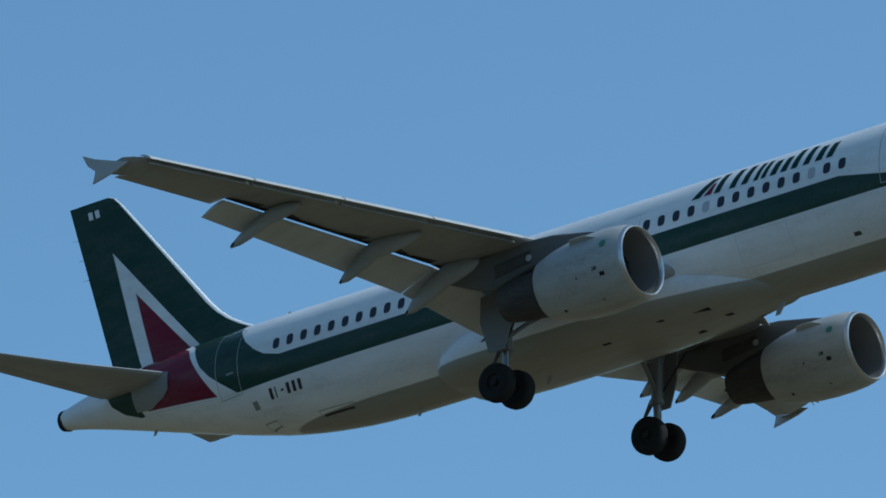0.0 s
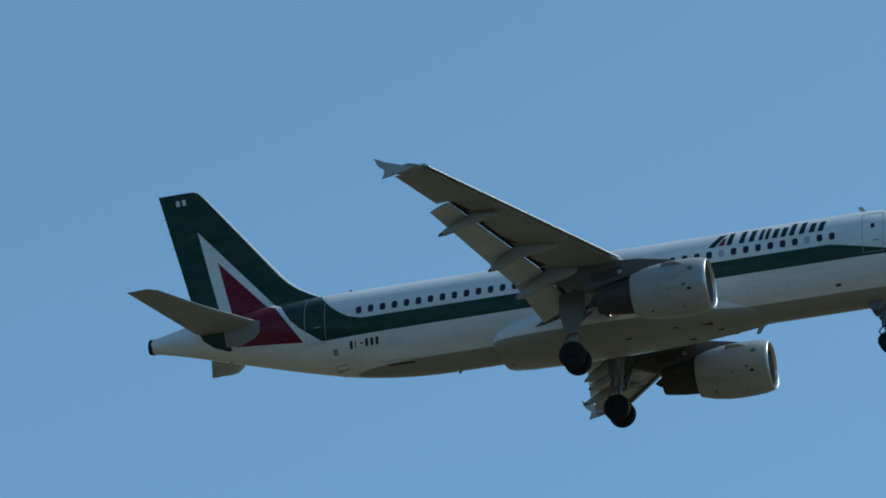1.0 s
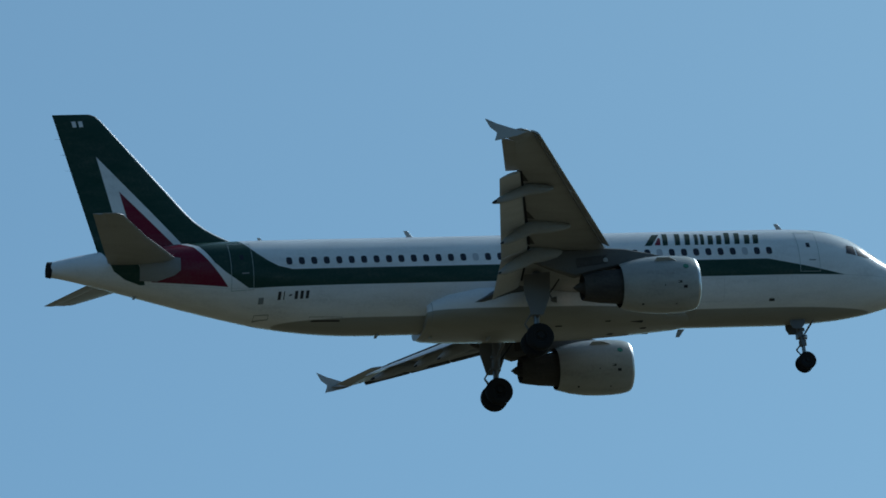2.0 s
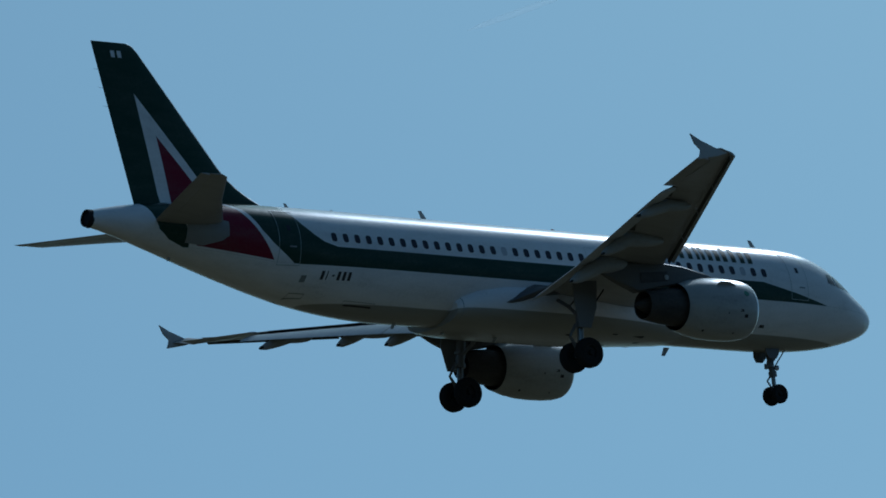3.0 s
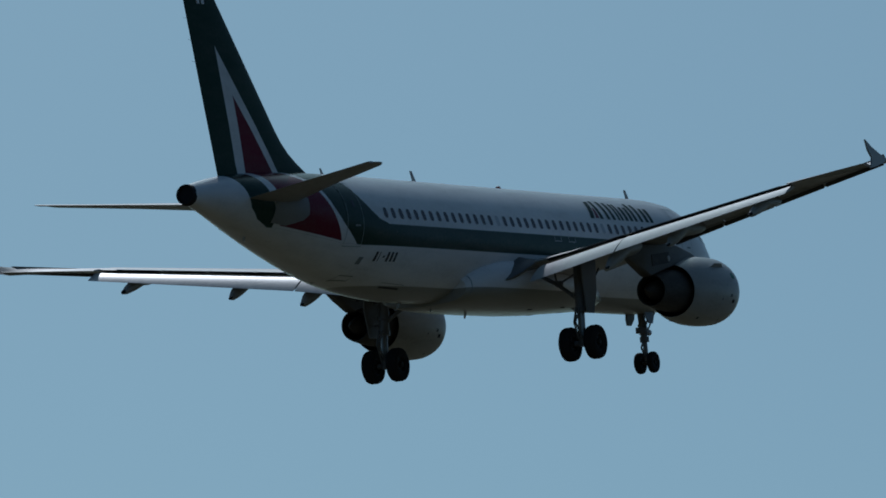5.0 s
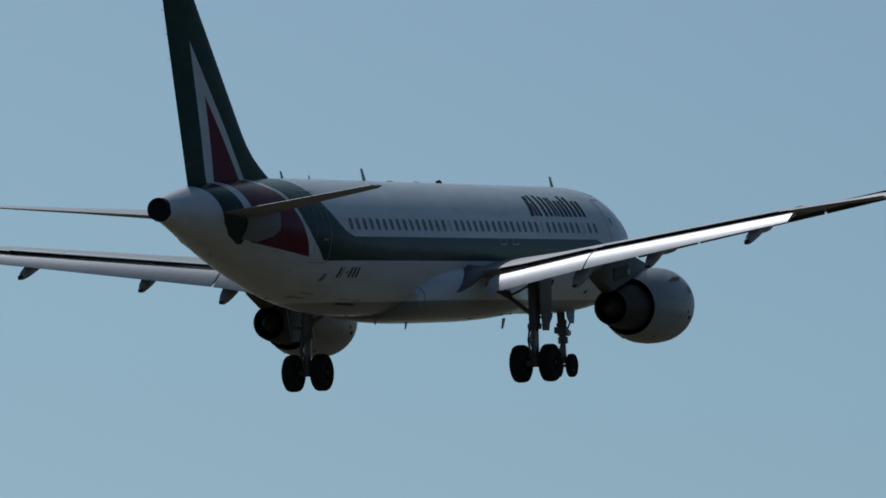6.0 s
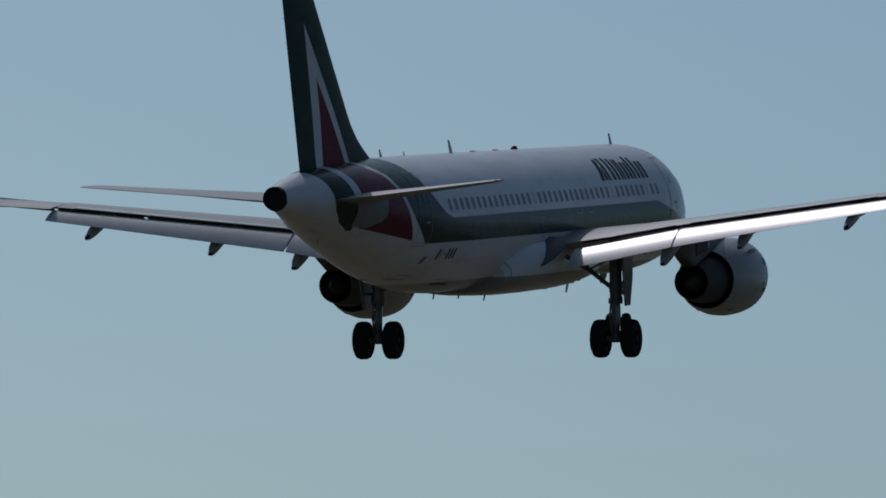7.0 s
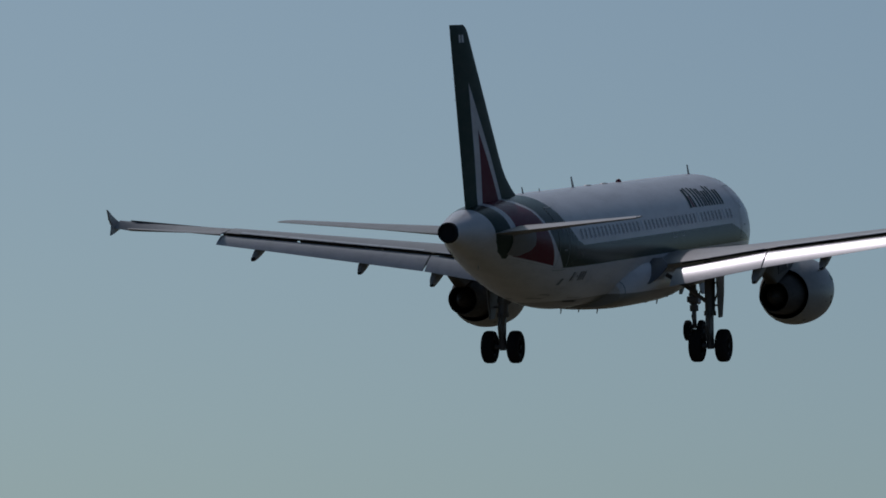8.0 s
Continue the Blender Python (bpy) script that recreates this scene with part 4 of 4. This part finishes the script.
def main_gear(side):
    def S(*p):
        return Vector((p[0], side * p[1], p[2]))
    bm = bmesh.new()
    rod(bm, S(-17.45, 3.78, -0.75), S(-17.66, 3.82, -2.55), 0.20, 0.18)
    rod(bm, S(-17.66, 3.82, -2.5), S(-17.67, 3.82, -2.66), 0.22)
    rod(bm, S(-17.62, 3.81, -2.02), S(-17.63, 3.81, -2.14), 0.225)
    rod(bm, S(-17.2, 3.78, -1.0), S(-17.60, 3.81, -2.0), 0.06)
    gear = part("main_landing_gear", bm, GEAR, airliner, "lowered main gear leg with twin wheels")
    bm = bmesh.new()
    rod(bm, S(-17.66, 3.82, -2.55), S(-17.73, 3.83, -3.62), 0.125)
    part("oleo_piston", bm, STEEL, gear)
    bm = bmesh.new()
    rod(bm, S(-17.73, 3.25, -3.72), S(-17.73, 4.40, -3.72), 0.085)
    rod(bm, S(-17.73, 3.83, -3.5), S(-17.73, 3.83, -3.84), 0.14, 0.12)
    part("axle", bm, GEAR, gear)
    bm = bmesh.new()
    for dy in (-0.07, 0.07):
        rod(bm, S(-17.84, 3.82 + dy, -2.5), S(-18.2, 3.82 + dy * 0.4, -3.0), 0.045, 0.03, 8)
        rod(bm, S(-18.2, 3.82 + dy * 0.4, -3.0), S(-17.85, 3.82 + dy, -3.55), 0.03, 0.045, 8)
    part("torque_link", bm, GEAR, gear)
    bm = bmesh.new()
    rod(bm, S(-17.62, 3.72, -2.2), S(-17.4, 2.9, -1.62), 0.07)
    rod(bm, S(-17.4, 2.9, -1.62), S(-17.3, 2.15, -1.2), 0.075)
    rod(bm, S(-17.4, 2.9, -1.62), S(-17.4, 3.6, -1.3), 0.035)
    part("side_stay", bm, GEAR, gear, "folding side stay")
    bm = bmesh.new()
    rod(bm, S(-17.5, 3.9, -2.3), S(-16.6, 4.1, -1.15), 0.03)
    rod(bm, S(-17.75, 3.75, -3.4), S(-17.7, 3.72, -2.3), 0.025)
    part("hydraulic_line", bm, SHADE, gear)
    bm = bmesh.new()
    plate(bm, [S(-17.0, 4.18, -0.85), S(-18.15, 4.18, -0.95), S(-18.2, 4.25, -1.75), S(-17.98, 4.22, -2.72), S(-17.45, 4.20, -2.72), S(-17.1, 4.18, -1.9)], 0.05, (0, 1, 0))
    bevelled(bm, 0.012)
    part("leg_door", bm, DOOR_GREY, gear, "grey leg door panel")
    for z in (-1.5, -2.3):
        bm = bmesh.new()
        rod(bm, S(-17.6, 3.85, z), S(-17.6, 4.2, z), 0.035, n=8)
        part("door_link", bm, GEAR, gear)
    for y in (3.35, 4.31):
        tyre_and_rim(side * y, -17.73, -3.72, 0.585, 0.43, gear)


for side in (-1, 1):
    main_gear(side)


def nose_gear():
    bm = bmesh.new()
    rod(bm, (-5.25, 0, -1.9), (-5.10, 0, -3.05), 0.135, 0.12)
    rod(bm, (-5.12, 0, -2.85), (-5.10, 0, -3.06), 0.165)
    rod(bm, (-5.14, 0, -2.30), (-5.12, 0, -2.42), 0.16)
    rod(bm, (-5.19, -0.16, -2.45), (-5.19, 0.16, -2.45), 0.06)
    gear = part("nose_landing_gear", bm, GEAR, airliner, "lowered nose gear leg with twin wheels")
    bm = bmesh.new()
    rod(bm, (-5.10, 0, -3.05), (-5.07, 0, -3.72), 0.085)
    part("oleo_piston", bm, STEEL, gear)
    bm = bmesh.new()
    rod(bm, (-5.07, -0.34, -3.79), (-5.07, 0.34, -3.79), 0.05)
    part("axle", bm, GEAR, gear)
    bm = bmesh.new()
    for dy in (-0.12, 0.12):
        rod(bm, (-5.14, dy, -2.75), (-4.60, dy * 2, -2.0), 0.028, n=8)
    part("drag_stay", bm, GEAR, gear, "forward drag stay")
    bm = bmesh.new()
    rod(bm, (-5.16, 0, -2.95), (-5.42, 0, -3.25), 0.035, n=8)
    rod(bm, (-5.42, 0, -3.25), (-5.14, 0, -3.6), 0.035, n=8)
    part("torque_link", bm, GEAR, gear)
    for y in (-0.13, 0.13):
        bm = bmesh.new()
        turned(bm, (-5.0, y, -2.72), (1, 0, 0), [(-0.08, 0.03), (-0.04, 0.09), (0.05, 0.11), (0.05, 0.0)], 20)
        part("taxi_light", bm, LAMP_GLASS, gear, "glass taxi light")
    bm = bmesh.new()
    box(bm, (-5.27, 0, -2.62), (0.14, 0.44, 0.22))
    bevelled(bm, 0.035)
    part("steering_box", bm, GEAR, gear)
    for y in (-1, 1):
        bm = bmesh.new()
        plate(bm, [(-5.0, y * 0.36, -1.9), (-5.70, y * 0.36, -1.9), (-5.68, y * 0.40, -2.22), (-5.55, y * 0.43, -2.42), (-5.22, y * 0.43, -2.42), (-5.04, y * 0.39, -2.2)], 0.04, (0, 1, 0))
        bevelled(bm, 0.01)
        part("bay_door", bm, GEAR, gear, "small nose gear bay door")
    for y in (-0.26, 0.26):
        tyre_and_rim(y, -5.07, -3.79, 0.385, 0.22, gear)


nose_gear()


def motions():
    walk(airliner, [
        (0.0, pose(-104.56, 165.82, 57.11, 0, -7.5, 0)),
        (0.1, pose(-106.53, 177.98, 62.08, 0, -7.5, 0)),
        (0.2, pose(-107.69, 190.24, 67.12, 0, -7.5, 0)),
        (0.3, pose(-106.78, 201.39, 71.45, 0, -7.5, 0)),
        (0.4, pose(-104.24, 211.83, 75.10, 0, -7.5, 0)),
        (0.5, pose(-100.57, 222.54, 78.38, 0, -7.5, 0)),
        (0.6, pose(-95.29, 234.69, 82.01, 0, -7.5, 0)),
        (0.7, pose(-88.50, 247.69, 85.70, 0, -7.5, 0)),
        (0.8, pose(-80.06, 260.49, 89.36, 0, -7.5, 0)),
        (0.9, pose(-70.18, 271.97, 92.67, 0, -7.5, 0)),
        (1.0, pose(-59.24, 280.95, 95.24, 0, -7.5, 0)),
        (1.1, pose(-47.04, 286.78, 97.01, 0, -7.5, 0)),
        (1.2, pose(-33.57, 289.99, 98.16, 0, -7.5, 0)),
        (1.3, pose(-19.46, 291.33, 98.78, 0, -7.5, 0)),
        (1.4, pose(-4.98, 291.67, 99.26, 0, -7.5, 0)),
        (1.5, pose(9.32, 291.77, 99.99, 0, -7.5, 0)),
        (1.6, pose(23.48, 291.64, 101.09, 0, -7.5, 0)),
        (1.7, pose(37.45, 290.55, 102.04, 0, -7.5, 0)),
        (1.8, pose(51.27, 288.10, 102.45, 0, -7.5, 0)),
        (1.9, pose(64.89, 284.15, 102.39, 0, -7.5, 0)),
        (2.0, pose(78.10, 278.94, 101.90, 0, -7.5, 0)),
        (2.1, pose(90.77, 272.70, 101.01, 0, -7.5, 0)),
        (2.2, pose(102.78, 265.73, 99.78, 0, -7.5, 0)),
        (2.3, pose(114.05, 258.28, 98.22, 0, -7.5, 0)),
        (2.4, pose(124.58, 250.60, 96.39, 0, -7.5, 0)),
        (2.5, pose(134.37, 242.96, 94.34, 0, -7.5, 0)),
        (2.6, pose(143.49, 235.57, 92.09, 0, -7.5, 0)),
        (2.7, pose(152.02, 228.68, 89.69, 0, -7.5, 0)),
        (2.8, pose(160.04, 222.47, 87.13, 0, -7.5, 0)),
        (2.9, pose(167.77, 216.83, 84.28, 0, -7.5, 0)),
        (3.0, pose(174.93, 211.31, 81.30, 0, -7.5, 0)),
        (3.1, pose(181.58, 205.32, 78.35, 0, -7.5, 0)),
        (3.2, pose(187.73, 198.66, 75.55, 0, -7.5, 0)),
        (3.3, pose(193.17, 191.94, 72.87, 0, -7.5, 0)),
        (3.4, pose(198.06, 185.26, 70.64, 0, -7.5, 0)),
        (3.5, pose(202.30, 179.29, 68.77, 0, -7.5, 0)),
        (3.6, pose(206.09, 173.89, 67.08, 0, -7.5, 0)),
        (3.7, pose(209.67, 168.52, 65.79, 0, -7.5, 0)),
        (3.8, pose(213.11, 163.02, 64.90, 0, -7.5, 0)),
        (3.9, pose(216.11, 157.79, 64.18, 0, -7.5, 0)),
        (4.0, pose(218.67, 153.02, 63.21, 0, -7.5, 0)),
        (4.1, pose(220.89, 148.46, 62.22, 0, -7.5, 0)),
        (4.2, pose(222.64, 144.30, 61.19, 0, -7.5, 0)),
        (4.3, pose(224.15, 140.22, 60.11, 0, -7.5, 0)),
        (4.4, pose(225.47, 136.20, 58.78, 0, -7.5, 0)),
        (4.5, pose(226.65, 131.96, 57.53, 0, -7.5, 0)),
        (4.6, pose(227.76, 127.81, 56.32, 0, -7.5, 0)),
        (4.7, pose(228.88, 123.80, 55.14, 0, -7.5, 0)),
        (4.8, pose(229.68, 120.01, 53.91, 0, -7.5, 0)),
        (4.9, pose(230.14, 116.13, 52.55, 0, -7.5, 0)),
        (5.0, pose(230.19, 112.05, 51.12, 0, -7.5, 0)),
        (5.1, pose(230.55, 108.72, 50.34, 0, -7.5, 0)),
        (5.2, pose(230.50, 105.33, 49.43, 0, -7.5, 0)),
        (5.3, pose(229.46, 101.25, 47.71, 0, -7.5, 0)),
        (5.4, pose(228.40, 97.67, 45.90, 0, -7.5, 0)),
        (5.5, pose(227.30, 94.49, 44.05, 0, -7.5, 0)),
        (5.6, pose(226.20, 91.67, 42.19, 0, -7.5, 0)),
        (5.7, pose(225.09, 89.15, 40.35, 0, -7.5, 0)),
        (5.8, pose(223.99, 86.87, 38.59, 0, -7.5, 0)),
        (5.9, pose(222.90, 84.75, 36.92, 0, -7.5, 0)),
        (6.0, pose(221.81, 82.78, 35.40, 0, -7.5, 0)),
        (6.1, pose(220.74, 80.88, 34.04, 0, -7.5, 0)),
        (6.2, pose(219.67, 79.02, 32.90, 0, -7.5, 0)),
        (6.3, pose(218.61, 77.14, 31.98, 0, -7.5, 0)),
        (6.4, pose(216.98, 74.50, 31.03, 0, -7.5, 0)),
        (6.5, pose(215.82, 72.19, 30.44, 0, -7.5, 0)),
        (6.6, pose(216.17, 71.18, 29.87, 0, -7.5, 0)),
        (6.7, pose(217.40, 70.11, 29.10, 0, -7.5, 0)),
        (6.8, pose(219.22, 69.28, 28.25, 0, -7.5, 0)),
        (6.9, pose(221.50, 68.61, 27.33, 0, -7.5, 0)),
        (7.0, pose(224.04, 68.16, 26.46, 0, -7.5, 0)),
        (7.1, pose(227.10, 67.81, 26.08, 0, -7.5, 0)),
        (7.2, pose(230.76, 67.69, 26.17, 0, -7.5, 0)),
        (7.3, pose(234.80, 67.66, 26.40, 0, -7.5, 0)),
        (7.4, pose(238.90, 67.64, 26.62, 0, -7.5, 0)),
        (7.5, pose(242.79, 67.48, 26.70, 0, -7.5, 0)),
        (7.6, pose(246.44, 67.40, 26.64, 0, -7.5, 0)),
        (7.7, pose(250.22, 67.12, 26.77, 0, -7.5, 0)),
        (7.8, pose(253.98, 67.04, 26.94, 0, -7.5, 0)),
        (7.9, pose(257.88, 66.73, 27.19, 0, -7.5, 0)),
        (8.0, pose(261.82, 66.47, 27.30, 0, -7.5, 0)),
    ])


motions()
